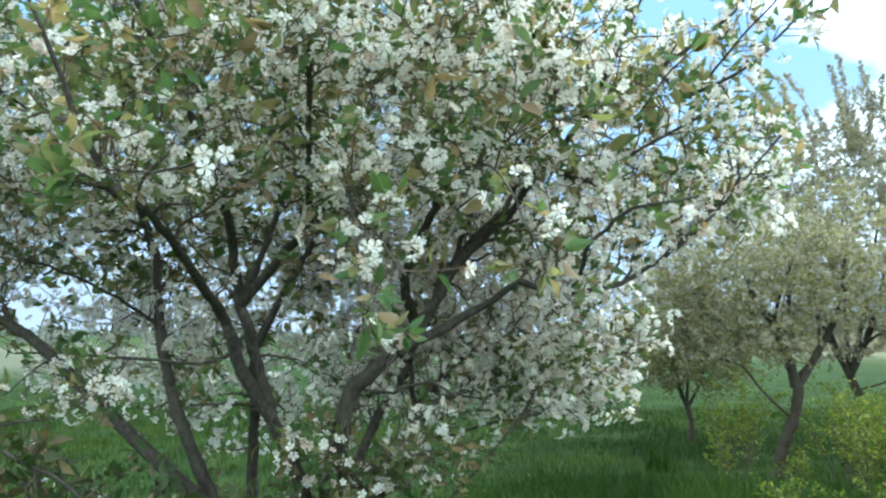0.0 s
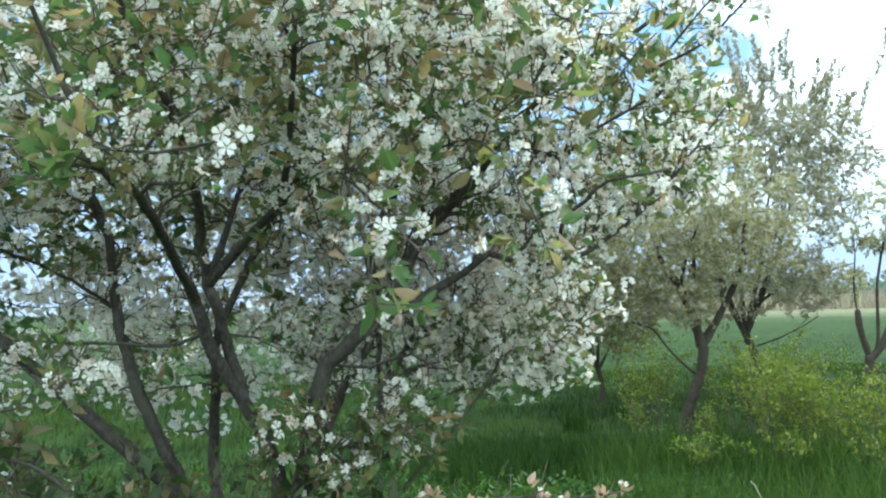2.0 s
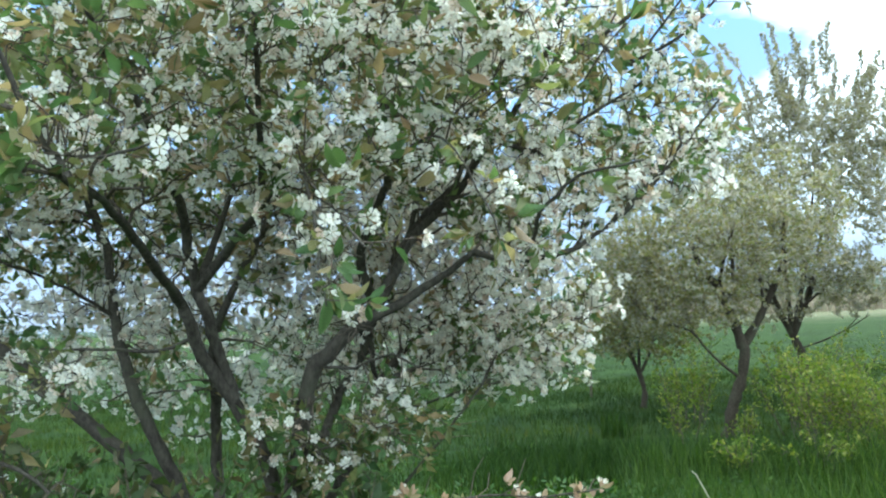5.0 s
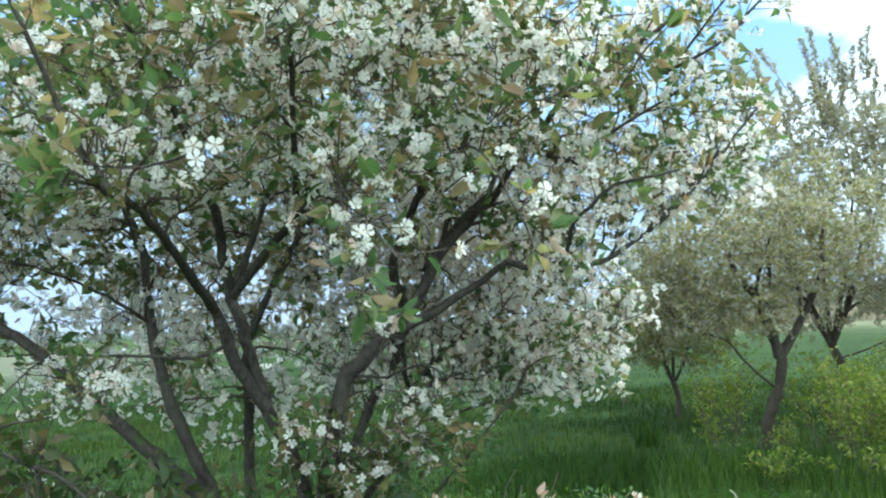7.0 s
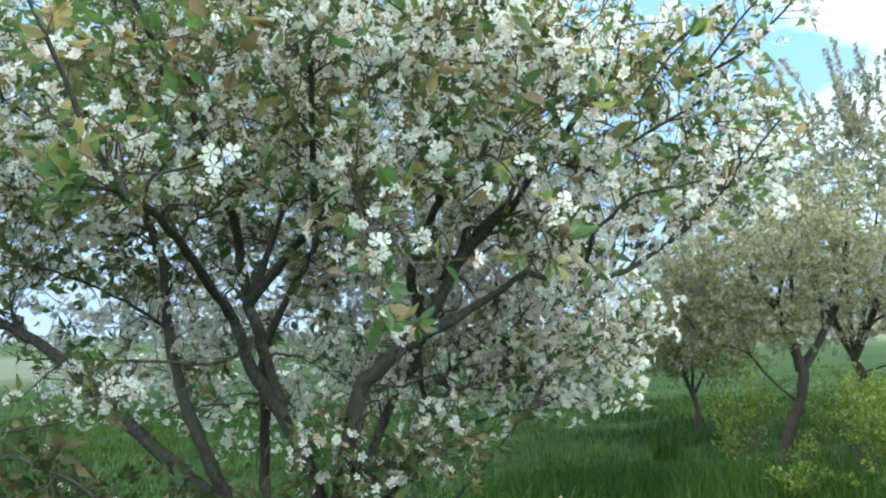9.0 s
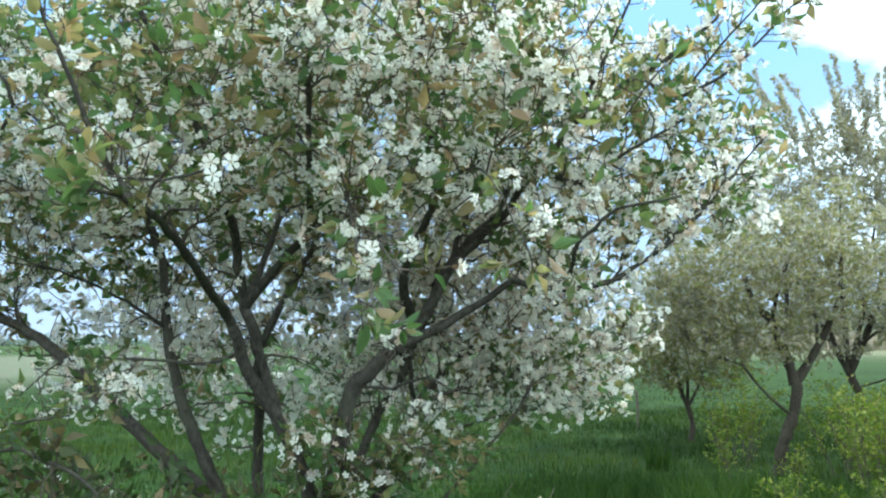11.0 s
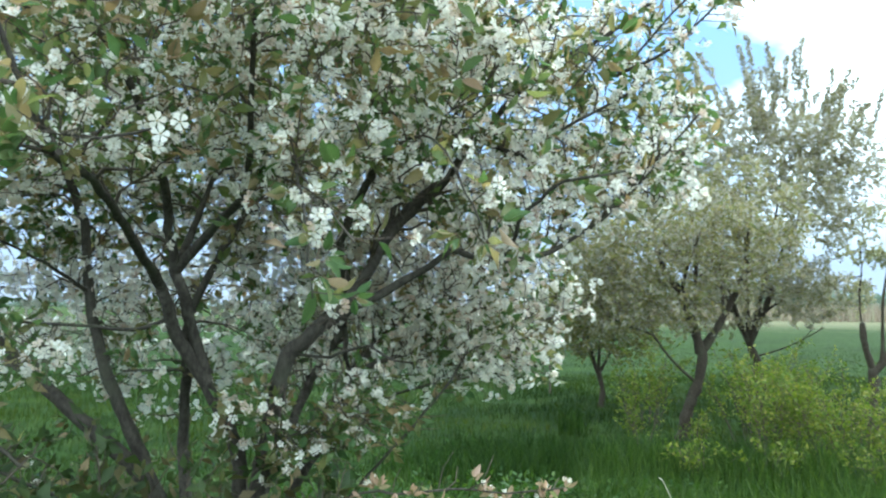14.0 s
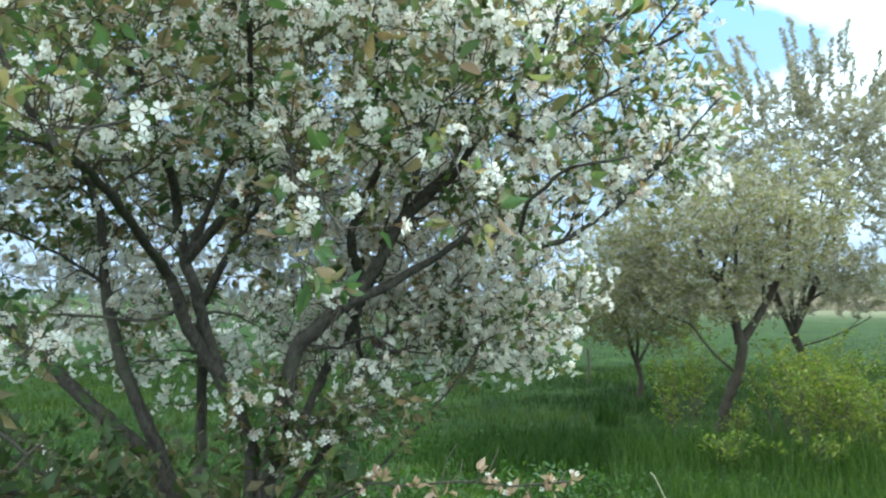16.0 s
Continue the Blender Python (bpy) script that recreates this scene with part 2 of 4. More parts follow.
def tube(points, radii, sides, rough=0.0, rng=None):
    """Verts and triangles of a tapered tube, closed at its tip."""
    p = np.asarray(points, float)
    n = len(p)
    tan = unit(np.gradient(p, axis=0))
    ref = np.array([0.3, 0.9, 0.1]) if abs(tan[0] @ np.array([0.3, 0.9, 0.1])) < 0.9 else np.array([1.0, 0, 0])
    a = unit(np.cross(tan, ref))
    b = np.cross(tan, a)
    ang = np.arange(sides) * 2 * math.pi / sides
    r = np.asarray(radii, float)[:, None] * np.ones(sides)
    if rough:
        r = r * (1 + rough * rng.normal(size=r.shape)) * (1 + 1.2 * rough * rng.normal(size=(n, 1)))
    v = p[:, None] + r[..., None] * (np.cos(ang)[None, :, None] * a[:, None] + np.sin(ang)[None, :, None] * b[:, None])
    v = np.vstack([v.reshape(-1, 3), p[-1:] + tan[-1:] * radii[-1]])
    i = np.arange(n - 1)[:, None] * sides
    j = np.arange(sides)[None]
    k = (j + 1) % sides
    q = [np.stack([i + j, i + k, i + sides + k], -1).reshape(-1, 3), np.stack([i + j, i + sides + k, i + sides + j], -1).reshape(-1, 3)]
    base = (n - 1) * sides
    cap = np.stack([base + j[0], base + k[0], np.full(sides, n * sides)], -1)
    return v, np.vstack(q + [cap])


def join(pieces):
    vs, fs, n = [], [], 0
    for v, f in pieces:
        vs.append(v), fs.append(f + n)
        n += len(v)
    return np.vstack(vs), np.vstack(fs)


def frames_for(axis, rng):
    """Turns (n, 3, 3) whose z looks along axis, spun at random."""
    z = unit(axis)
    ref = unit(rng.normal(size=z.shape))
    x = unit(np.cross(ref, z))
    return np.stack([x, np.cross(z, x), z], -1)


def scatter(name, template, pos, turn, size, mats):
    """One mesh of many copies of a template (verts, faces, material index)."""
    tv, tf, ti = template
    v = np.einsum("nij,kj->nki", turn, tv) * size[:, None, None] + pos[:, None]
    f = tf[None] + (np.arange(len(pos)) * len(tv))[:, None, None]
    return mesh_from(name, v.reshape(-1, 3), f.reshape(-1, 3), mats, np.tile(ti, len(pos)))


def flower_template(fine=True, cup=0.25):
    """Five notched petals, stamens and a stalk; petals reach 1 from the middle, the stalk hangs to z = -1.7."""
    v, f, m = [(0, 0, 0)], [], []
    for k in range(5):
        a = k * 2 * math.pi / 5
        ca, sa = math.cos(a), math.sin(a)
        shape = [(0.30, -0.15, 0.02), (0.30, 0.15, 0.02), (0.66, -0.36, 0.5), (0.66, 0.36, 0.5), (0.62, 0, 0.25), (0.95, -0.2, 0.85), (0.95, 0.2, 0.85), (0.88, 0, 0.7)] if fine else \
                [(0.60, -0.36, 0.4), (0.60, 0.36, 0.4), (0.97, -0.16, 0.9), (0.97, 0.16, 0.9)]
        n = len(v)
        tilt = 0.06 * ((k * 7) % 5 - 2)
        v += [(x * ca - y * sa, x * sa + y * ca, cup * z + tilt * x) for x, y, z in shape]
        tri = [(0, n, n + 1), (n, n + 2, n + 4), (n, n + 4, n + 1), (n + 1, n + 4, n + 3), (n + 2, n + 5, n + 7), (n + 2, n + 7, n + 4), (n + 4, n + 7, n + 3), (n + 3, n + 7, n + 6)] if fine else \
              [(0, n, n + 1), (n, n + 2, n + 3), (n, n + 3, n + 1)]
        f += tri
        m += [0] * len(tri)
    for k in range(7 if fine else 3):
        a = k * 2 * math.pi / (7 if fine else 3) + 0.3
        n = len(v)
        c, s = math.cos(a), math.sin(a)
        v += [(0.03 * s, -0.03 * c, 0.03), (-0.03 * s, 0.03 * c, 0.03), (0.28 * c, 0.28 * s, 0.45)]
        f.append((n, n + 1, n + 2))
        m.append(1)
    n = len(v)
    rings = ((-0.02, 0.13, 0), (-0.35, 0.09, 0.0), (-1.7, 0.035, 0.12)) if fine else ((-0.02, 0.12, 0), (-1.7, 0.035, 0.12))
    for z, r, dx in rings:
        v += [(r * math.cos(q) + dx, r * math.sin(q), z) for q in (0, 2.1, 4.2)]
    for ring in range(0, 3 * len(rings) - 3, 3):
        for k in range(3):
            a, b = n + ring + k, n + ring + (k + 1) % 3
            f += [(a, b, b + 3), (a, b + 3, a + 3)]
            m += [2, 2]
    return np.array(v, float), np.array(f), np.array(m)


def simple_flower():
    v, f = [(0, 0, 0)], []
    for k in range(5):
        a = k * 2 * math.pi / 5
        n = len(v)
        for x, y, z in ((0.62, -0.38, 0.1), (1.0, 0.0, 0.25), (0.62, 0.38, 0.1)):
            v.append((x * math.cos(a) - y * math.sin(a), x * math.sin(a) + y * math.cos(a), z))
        f += [(0, n, n + 1), (0, n + 1, n + 2)]
    return np.array(v, float), np.array(f), np.zeros(len(f), int)


def star_flower():
    """Five petals of one face each, for trees far off."""
    v = [(0, 0, 0)] + [(math.cos(a), math.sin(a), 0.2) for a in np.arange(10) * math.pi / 5 - 0.3]
    return np.array(v, float), np.array([(0, 2 * k + 1, 2 * k + 2) for k in range(5)]), np.zeros(5, int)


def leaf_template(width=0.21, fine=True):
    """A pointed blade of length 1 along z, folded on its midrib and curling over, on a short stalk."""
    st = (0.0, 0.15, 0.4, 0.65, 0.85, 1.0) if fine else (0.0, 0.45, 1.0)
    w = (0.02, 0.62, 1.0, 0.86, 0.5, 0.0) if fine else (0.05, 1.0, 0.0)
    v, f = [], []
    for s, k in zip(st, w):
        curl = -0.22 * s * s
        v += [(-k * width, 0.10 * k + curl, s), (0, curl, s), (k * width, 0.10 * k + curl, s)]
    for i in range(len(st) - 1):
        a, b = 3 * i, 3 * i + 3
        for j in (0, 1):
            f += [(a + j, a + j + 1, b + j + 1), (a + j, b + j + 1, b + j)]
    m = [0] * len(f)
    n = len(v)
    v += [(-0.015, 0, 0.02), (0.015, 0, 0.02), (0.0, 0.04, -0.3)]
    f.append((n, n + 1, n + 2))
    m.append(1)
    return np.array(v, float), np.array(f), np.array(m)


def small_leaf(width=0.27):
    """A folded blade for leaves seen from further off."""
    v = [(0, 0, 0), (-width, 0.07, 0.45), (0, -0.05, 0.48), (width, 0.07, 0.45), (0, -0.2, 1.0)]
    return np.array(v, float), np.array([(0, 2, 1), (0, 3, 2), (1, 2, 4), (2, 3, 4)]), np.zeros(4, int)



def light_flower():
    """Five kite-shaped petals, a stamen and a flat stalk, for the mass of blossom further in."""
    v, f, _ = simple_flower()
    n = len(v)
    extra = [(-0.06, 0, 0.03), (0.06, 0, 0.03), (0.05, 0.05, 0.45), (-0.07, 0, 0), (0.07, 0, 0), (0.1, 0.05, -1.7)]
    return np.vstack([v, extra]), np.vstack([f, [(n, n + 1, n + 2), (n + 3, n + 4, n + 5)]]), np.array([0] * len(f) + [1, 2])


FLOWER_FAR, LEAF_SHAPE, LEAF_FAR = flower_template(False), leaf_template(), small_leaf()
FLOWER_LIGHT, LEAF_MID = light_flower(), leaf_template(0.23, False)
SIMPLE = star_flower()


# ---- growing ----
class Grower:
    """Collects the limbs of a tree and grows branches, spurs and the points that carry flowers and leaves."""

    def __init__(self, seed):
        self.rng = np.random.default_rng(seed)
        self.where, self.along, self.thick = [], [], []
        self.twigs, self.nodes, self.ways = [], [], []

    def skeleton(self, pts, radii):
        tan = unit(np.gradient(pts, axis=0))
        self.where.append(pts), self.along.append(tan), self.thick.append(np.asarray(radii))

    def twig(self, pts, r0, r1, sides=4):
        self.twigs.append(tube(pts, np.linspace(r0, r1, len(pts)), sides))

    def spurs(self, pts, gap, length, skip=0.0, up=0.25, bare=0.0):
        """Short side shoots along a line, with the points for clusters on them."""
        rng = self.rng
        seg = np.linalg.norm(np.diff(pts, axis=0), axis=1)
        s = np.concatenate([[0], np.cumsum(seg)])
        at = skip * s[-1] + rng.uniform(0, gap)
        while at < s[-1]:
            i = max(1, min(np.searchsorted(s, at), len(pts) - 1))
            p = pts[i - 1] + (pts[i] - pts[i - 1]) * ((at - s[i - 1]) / max(s[i] - s[i - 1], 1e-6))
            tan = unit(pts[min(i + 1, len(pts) - 1)] - pts[max(i - 1, 0)])
            side = rng.normal(size=3)
            side = unit(side - tan * (side @ tan))
            d = unit(side + 0.5 * tan + np.array([0, 0, up]))
            ln = rng.uniform(*length)
            end = p + d * ln
            mid = p + d * ln * 0.5 + rng.normal(size=3) * ln * 0.08
            if ln > 0.05:
                self.twig(np.array([p, mid, end]), 0.0018, 0.0010, 3)
                k = max(1, int(ln / 0.035))
                for j in range(k):
                    q = p + (end - p) * (j + 1) / k
                    if rng.random() > bare:
                        self.nodes.append(q), self.ways.append(unit(d + rng.normal(size=3) * 0.7))
            elif rng.random() > bare:
                self.nodes.append(end), self.ways.append(d)
            at += gap * rng.uniform(0.6, 1.4)
        if rng.random() > bare:
            self.nodes.append(pts[-1]), self.ways.append(unit(pts[-1] - pts[-2]))

    def fill(self, crowns, count, gap=0.04, length=(0.02, 0.09), reach=(0.12, 0.8), up=0.1, thick=0.0055, bare=0.0, axis=(0, 0)):
        """Branches from the nearest wood to places inside the crowns (middle, half sizes, share)."""
        rng = self.rng
        share = np.array([c[2] for c in crowns], float)
        pick = rng.choice(len(crowns), size=count, p=share / share.sum())
        for c in pick:
            mid, half, _ = crowns[c]
            d = unit(rng.normal(size=3)) * rng.random() ** (1 / 2.4)
            goal = np.asarray(mid) + d * np.asarray(half)
            where, along, r = np.vstack(self.where), np.vstack(self.along), np.concatenate(self.thick)
            outer = np.hypot(where[:, 0] - axis[0], where[:, 1] - axis[1]) - math.hypot(goal[0] - axis[0], goal[1] - axis[1])
            gap_to = np.linalg.norm(where - goal, axis=1) + 0.8 * np.maximum(0, where[:, 2] - goal[2]) + 0.5 * np.maximum(0, outer)
            i = rng.choice(np.argsort(gap_to)[:5])
            dist = np.linalg.norm(where[i] - goal)
            if not reach[0] < dist < reach[1]:
                continue
            p0 = where[i]
            ctrl = p0 + unit(along[i] + unit(goal - p0) * 0.8 + np.array([0, 0, up])) * dist * 0.5
            s = np.linspace(0, 1, max(4, int(dist / 0.06)))[:, None]
            pts = (1 - s) ** 2 * p0 + 2 * s * (1 - s) * ctrl + s * s * goal
            pts[1:] += rng.normal(size=(len(pts) - 1, 3)) * 0.006
            r0 = min(thick, r[i] * 0.7)
            self.twig(pts, r0, 0.0016)
            self.skeleton(pts[1:], np.linspace(r0, 0.002, len(pts) - 1))
            self.spurs(pts, gap, length, skip=0.25, bare=bare)

    def clusters(self, per, stalk, jitter=0.9, droop=0.2):
        """Flower middles and facings: a few to each point."""
        rng = self.rng
        n = np.vstack(self.nodes)
        w = np.vstack(self.ways)
        k = rng.integers(per[0], per[1] + 1, len(n))
        idx = np.repeat(np.arange(len(n)), k)
        d = unit(w[idx] + rng.normal(size=(len(idx), 3)) * jitter + np.array([0, 0, -droop]))
        return n[idx] + d * stalk, d


# ---- ground ----
def ground_height(x, y):
    x, y = np.asarray(x, float), np.asarray(y, float)
    near = 0.025 * np.sin(x * 0.9 + 0.4) * np.cos(y * 0.7) + 0.015 * np.sin(x * 2.3 + y * 1.9)
    rise = 0.6 * np.clip((y - 150) / 250, 0, 1) ** 2 * np.clip((x + 20) / 140, 0, 1)
    return near * np.clip(1.5 - np.hypot(x, y) / 60, 0, 1) + rise


def build_ground():
    u = np.linspace(-1, 1, 181)
    gx, gy = np.meshgrid(np.sinh(u * 6.2) / math.sinh(6.2) * 2500, np.sinh(u * 6.2) / math.sinh(6.2) * 2500)
    n = len(u)
    v = np.stack([gx, gy, ground_height(gx, gy)], -1).reshape(-1, 3)
    i = (np.arange(n - 1)[:, None] * n + np.arange(n - 1)[None]).ravel()
    f = np.vstack([np.stack([i, i + 1, i + n + 1], -1), np.stack([i, i + n + 1, i + n], -1)])
    ob = new("ground", mesh_from("ground", v, f, [TURF]))
    tagged(ob, "green meadow turf running out to a pale field", "ground", kind="structure")


build_ground()


def blades(name, label, count, x, y, tall, wide, seed, patch=None, mat=None):
    """Loose grass over a stretch of ground."""
    rng = np.random.default_rng(seed)
    px, py = rng.uniform(*x, count), rng.uniform(*y, count)
    if patch is not None:
        keep = patch(px, py, rng)
        px, py = px[keep], py[keep]
    n = len(px)
    pos = np.stack([px, py, ground_height(px, py) - 0.01], -1)
    lump = 0.65 + 0.5 * (np.sin(px * 1.7 + 1.3 * np.sin(py * 1.1)) * np.cos(py * 1.9 + np.sin(px * 0.8)) * 0.5 + 0.5)
    h = rng.uniform(*tall, n) * lump
    w = rng.uniform(*wide, n)
    a = rng.uniform(0, 2 * math.pi, n)
    bend = rng.uniform(0.1, 0.6, n) * h
    lean = rng.uniform(0, 2 * math.pi, n)
    side = np.stack([np.cos(a), np.sin(a), 0 * a], -1)
    over = np.stack([np.cos(lean), np.sin(lean), 0 * a], -1)
    upv = np.array([0, 0, 1.0])
    m = pos + over * (bend * 0.25)[:, None] + upv * (h * 0.55)[:, None]
    tip = pos + over * bend[:, None] + upv * h[:, None]
    v = np.stack([pos - side * w[:, None] / 2, pos + side * w[:, None] / 2, m - side * w[:, None] * 0.4, m + side * w[:, None] * 0.4, tip], 1)
    f = np.array([(0, 1, 3), (0, 3, 2), (2, 3, 4)])[None] + (np.arange(n) * 5)[:, None, None]
    ob = new(name, mesh_from(name, v.reshape(-1, 3), f.reshape(-1, 3), [mat or GRASS]))
    return tagged(ob, label, "grass", kind="stuff")


blades("meadow_grass", "soft green meadow grass under the orchard trees", 110000, (-9, 13), (2.5, 18), (0.06, 0.15), (0.006, 0.011), 3)
blades("meadow_grass", "finer distant meadow grass, green and uneven", 36000, (-18, 26), (18, 34), (0.04, 0.08), (0.010, 0.02), 4,
       lambda x, y, r: r.random(len(x)) < np.clip((34 - y) / 16, 0, 1))
blades("tall_grass", "tall uncut grass blades beside the shrubs", 13000, (0.6, 6.0), (4.6, 7.4), (0.22, 0.5), (0.004, 0.008), 5,
       lambda x, y, r: (x > 0.25 * y) & (r.random(len(x)) < np.clip((x - 0.8) * 0.7, 0.15, 1)), TALL_BLADE)


# one dark blade colour for the painted tree shade and the weed tuft
SHADE_WEED = thin("shade_weed_blade", [(0.0, (0.013, 0.030, 0.005)), (0.6, (0.025, 0.052, 0.008)), (1.0, (0.045, 0.074, 0.014))], rough=0.6, through_light=0.35, tint=(1.1, 1.2, 0.5), grain=20, gloss=0.12)
# the orchard trees' shade, put into a belt of darker, taller blades
blades("rank_grass", "belt of taller grass across the meadow, coloured dark as tree shade", 26000, (-0.4, 4.4), (6.2, 9.0), (0.12, 0.28), (0.006, 0.012), 8,
       lambda x, y, r: r.random(len(x)) < np.clip(1.25 - np.abs(y - 7.5 - 0.25 * np.sin(x * 1.7)) / 1.0, 0, 1) * np.clip((x - 0.1 * np.sin(y * 3)) * 0.9, 0, 1), SHADE_WEED)
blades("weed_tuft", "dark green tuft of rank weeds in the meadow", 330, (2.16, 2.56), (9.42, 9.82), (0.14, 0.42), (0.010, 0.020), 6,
       lambda x, y, r: np.hypot((x - 2.36) / 0.2, (y - 9.62) / 0.2) < r.random(len(x)) ** 0.7, SHADE_WEED)


# ---- the near cherry tree ----
cherry = thing("cherry_tree", "many-stemmed cherry tree in full white blossom with young bronze-green leaves", "tree", (-0.45, 2.34, 0))
ORIGIN = np.array([-0.45, 2.34, 0.0])
near = Grower(11)
bark_rng = np.random.default_rng(5)
WOOD = []


def limb_near(p):
    """The limb of the cherry that passes nearest to a place."""
    return min(WOOD, key=lambda w: np.min(np.sum((w[1] - p) ** 2, axis=1)))[0]




def limb(kind, r0, r1, *points, bare=0.0):
    """One limb of the near tree as a part of its own; the thinner ones carry spurs."""
    pts = catmull(points)
    s = np.linspace(0, 1, len(pts)) ** 0.6
    radii = r0 + (r1 - r0) * s
    pts[1:-1] += bark_rng.normal(size=(len(pts) - 2, 3)) * 0.0018
    v, f = tube(pts, radii, 12 if r0 > 0.012 else 8, 0.035, bark_rng)
    WOOD.append((part(kind, mesh_from(kind, v - ORIGIN, f, [BARK]), cherry), pts))
    near.skeleton(pts, radii)
    slim = pts[radii < (0.0085 if r0 > 0.01 else 0.02)]
    if len(slim) > 3:
        near.spurs(slim, 0.03 if r0 > 0.0095 else 0.022, (0.015, 0.10), bare=bare)
    return WOOD[-1]


limb("trunk", 0.085, 0.055, (-0.46, 2.35, -0.05), (-0.47, 2.36, 0.2), (-0.44, 2.33, 0.45), (-0.45, 2.34, 0.64))
limb("stem", 0.032, 0.006, (-0.45, 2.34, 0.60), (-0.40, 2.32, 0.85), (-0.38, 2.30, 1.06), (-0.42, 2.30, 1.18), (-0.47, 2.28, 1.29), (-0.53, 2.22, 1.53), (-0.55, 2.22, 1.58), (-0.55, 2.20, 1.63), (-0.56, 2.17, 1.69), (-0.55, 2.12, 1.75), (-0.56, 1.95, 1.91), (-0.60, 1.82, 2.04), (-0.62, 1.78, 2.08), (-0.64, 1.66, 2.19))
limb("limb", 0.021, 0.003, (-0.47, 2.28, 1.29), (-0.52, 2.24, 1.37), (-0.55, 2.20, 1.45), (-0.56, 2.14, 1.53), (-0.56, 2.08, 1.56), (-0.56, 1.60, 1.73), (-0.58, 1.52, 1.74), (-0.60, 1.46, 1.79), (-0.62, 1.40, 1.88), (-0.70, 1.32, 2.11))
limb("limb", 0.018, 0.006, (-0.55, 2.22, 1.59), (-0.49, 2.20, 1.65), (-0.44, 2.16, 1.70), (-0.34, 2.06, 1.78), (-0.30, 2.00, 1.83), (-0.28, 1.96, 1.91))
limb("limb", 0.013, 0.005, (-0.54, 2.22, 1.61), (-0.48, 2.40, 1.90), (-0.46, 2.45, 2.06))
limb("stem", 0.029, 0.008, (-0.45, 2.34, 0.60), (-0.56, 2.55, 0.83), (-0.615, 2.68, 1.02), (-0.617, 2.68, 1.15), (-0.60, 2.60, 1.29), (-0.58, 2.50, 1.41), (-0.53, 2.42, 1.53), (-0.43, 2.52, 1.76), (-0.40, 2.56, 1.89))
limb("stem", 0.033, 0.020, (-0.45, 2.34, 0.60), (-0.36, 2.31, 0.85), (-0.27, 2.23, 1.31), (-0.215, 2.21, 1.40), (-0.155, 2.20, 1.455), (-0.11, 2.22, 1.50))
limb("limb", 0.017, 0.008, (-0.155, 2.20, 1.455), (-0.07, 2.20, 1.50), (0.08, 2.20, 1.58), (0.18, 2.16, 1.65))
limb("limb", 0.028, 0.005, (-0.45, 2.34, 0.60), (-0.33, 2.45, 0.98), (-0.215, 2.60, 1.266), (-0.156, 2.60, 1.368), (-0.103, 2.55, 1.489), (-0.045, 2.50, 1.60), (0.006, 2.50, 1.725), (0.04, 2.50, 1.827), (0.065, 2.50, 1.89), (0.12, 2.45, 2.15))
limb("limb", 0.014, 0.012, (-0.03, 2.33, 1.645), (0.013, 2.42, 1.724), (0.09, 2.44, 1.81), (0.168, 2.44, 1.872))
limb("limb", 0.021, 0.004, (-0.135, 2.21, 1.465), (-0.085, 2.25, 1.525), (-0.043, 2.30, 1.59), (0.004, 2.36, 1.688), (0.085, 2.42, 1.782), (0.166, 2.42, 1.852), (0.23, 2.40, 1.95), (0.30, 2.36, 2.02), (0.36, 2.30, 2.10), (0.48, 2.22, 2.19), (0.55, 2.20, 2.22), (0.69, 2.12, 2.31), (0.75, 2.10, 2.37))
limb("limb", 0.019, 0.005, (-0.09, 2.53, 1.50), (-0.13, 2.42, 1.65), (-0.095, 2.38, 1.765), (-0.05, 2.34, 1.85), (-0.04, 2.30, 1.88), (-0.04, 2.10, 1.98), (-0.04, 1.96, 2.07), (-0.05, 1.84, 2.23), (-0.06, 1.80, 2.31))
limb("limb", 0.010, 0.005, (-0.34, 2.06, 1.77), (-0.31, 1.85, 1.87), (-0.29, 1.72, 1.97), (-0.27, 1.60, 2.14), (-0.26, 1.56, 2.22))
limb("stem", 0.031, 0.006, (-0.45, 2.34, 0.60), (-0.56, 2.38, 0.82), (-0.64, 2.40, 1.01), (-0.77, 2.40, 1.30), (-0.80, 2.42, 1.38), (-0.84, 2.44, 1.52), (-0.88, 2.48, 1.74), (-0.94, 2.50, 1.89), (-0.98, 2.50, 2.05), (-0.96, 2.48, 2.21), (-0.99, 2.44, 2.38), (-1.03, 2.40, 2.53))
limb("limb", 0.029, 0.009, (-0.60, 2.39, 0.90), (-0.66, 2.37, 1.03), (-0.74, 2.33, 1.12), (-0.84, 2.30, 1.22), (-1.11, 2.30, 1.47), (-1.21, 2.30, 1.53), (-1.30, 2.32, 1.57), (-1.43, 2.34, 1.70), (-1.56, 2.36, 1.91))
limb("branch", 0.009, 0.003, (0.18, 2.16, 1.65), (0.26, 2.10, 1.62), (0.30, 2.00, 1.63), (0.30, 1.90, 1.67), (0.31, 1.85, 1.71), (0.34, 1.82, 1.74), (0.39, 1.80, 1.78), (0.52, 1.76, 1.80))
limb("branch", 0.010, 0.003, (0.26, 2.10, 1.62), (0.42, 2.20, 1.64), (0.60, 2.28, 1.74), (0.77, 2.34, 1.89), (0.87, 2.38, 2.00), (0.96, 2.40, 2.10))
limb("branch", 0.008, 0.003, (0.27, 2.38, 1.99), (0.39, 2.20, 1.91), (0.41, 2.10, 1.93), (0.46, 2.05, 1.96), (0.58, 2.00, 2.03), (0.64, 1.98, 2.06))
limb("branch", 0.008, 0.003, (0.36, 2.30, 2.10), (0.44, 2.14, 2.26), (0.49, 2.00, 2.39))
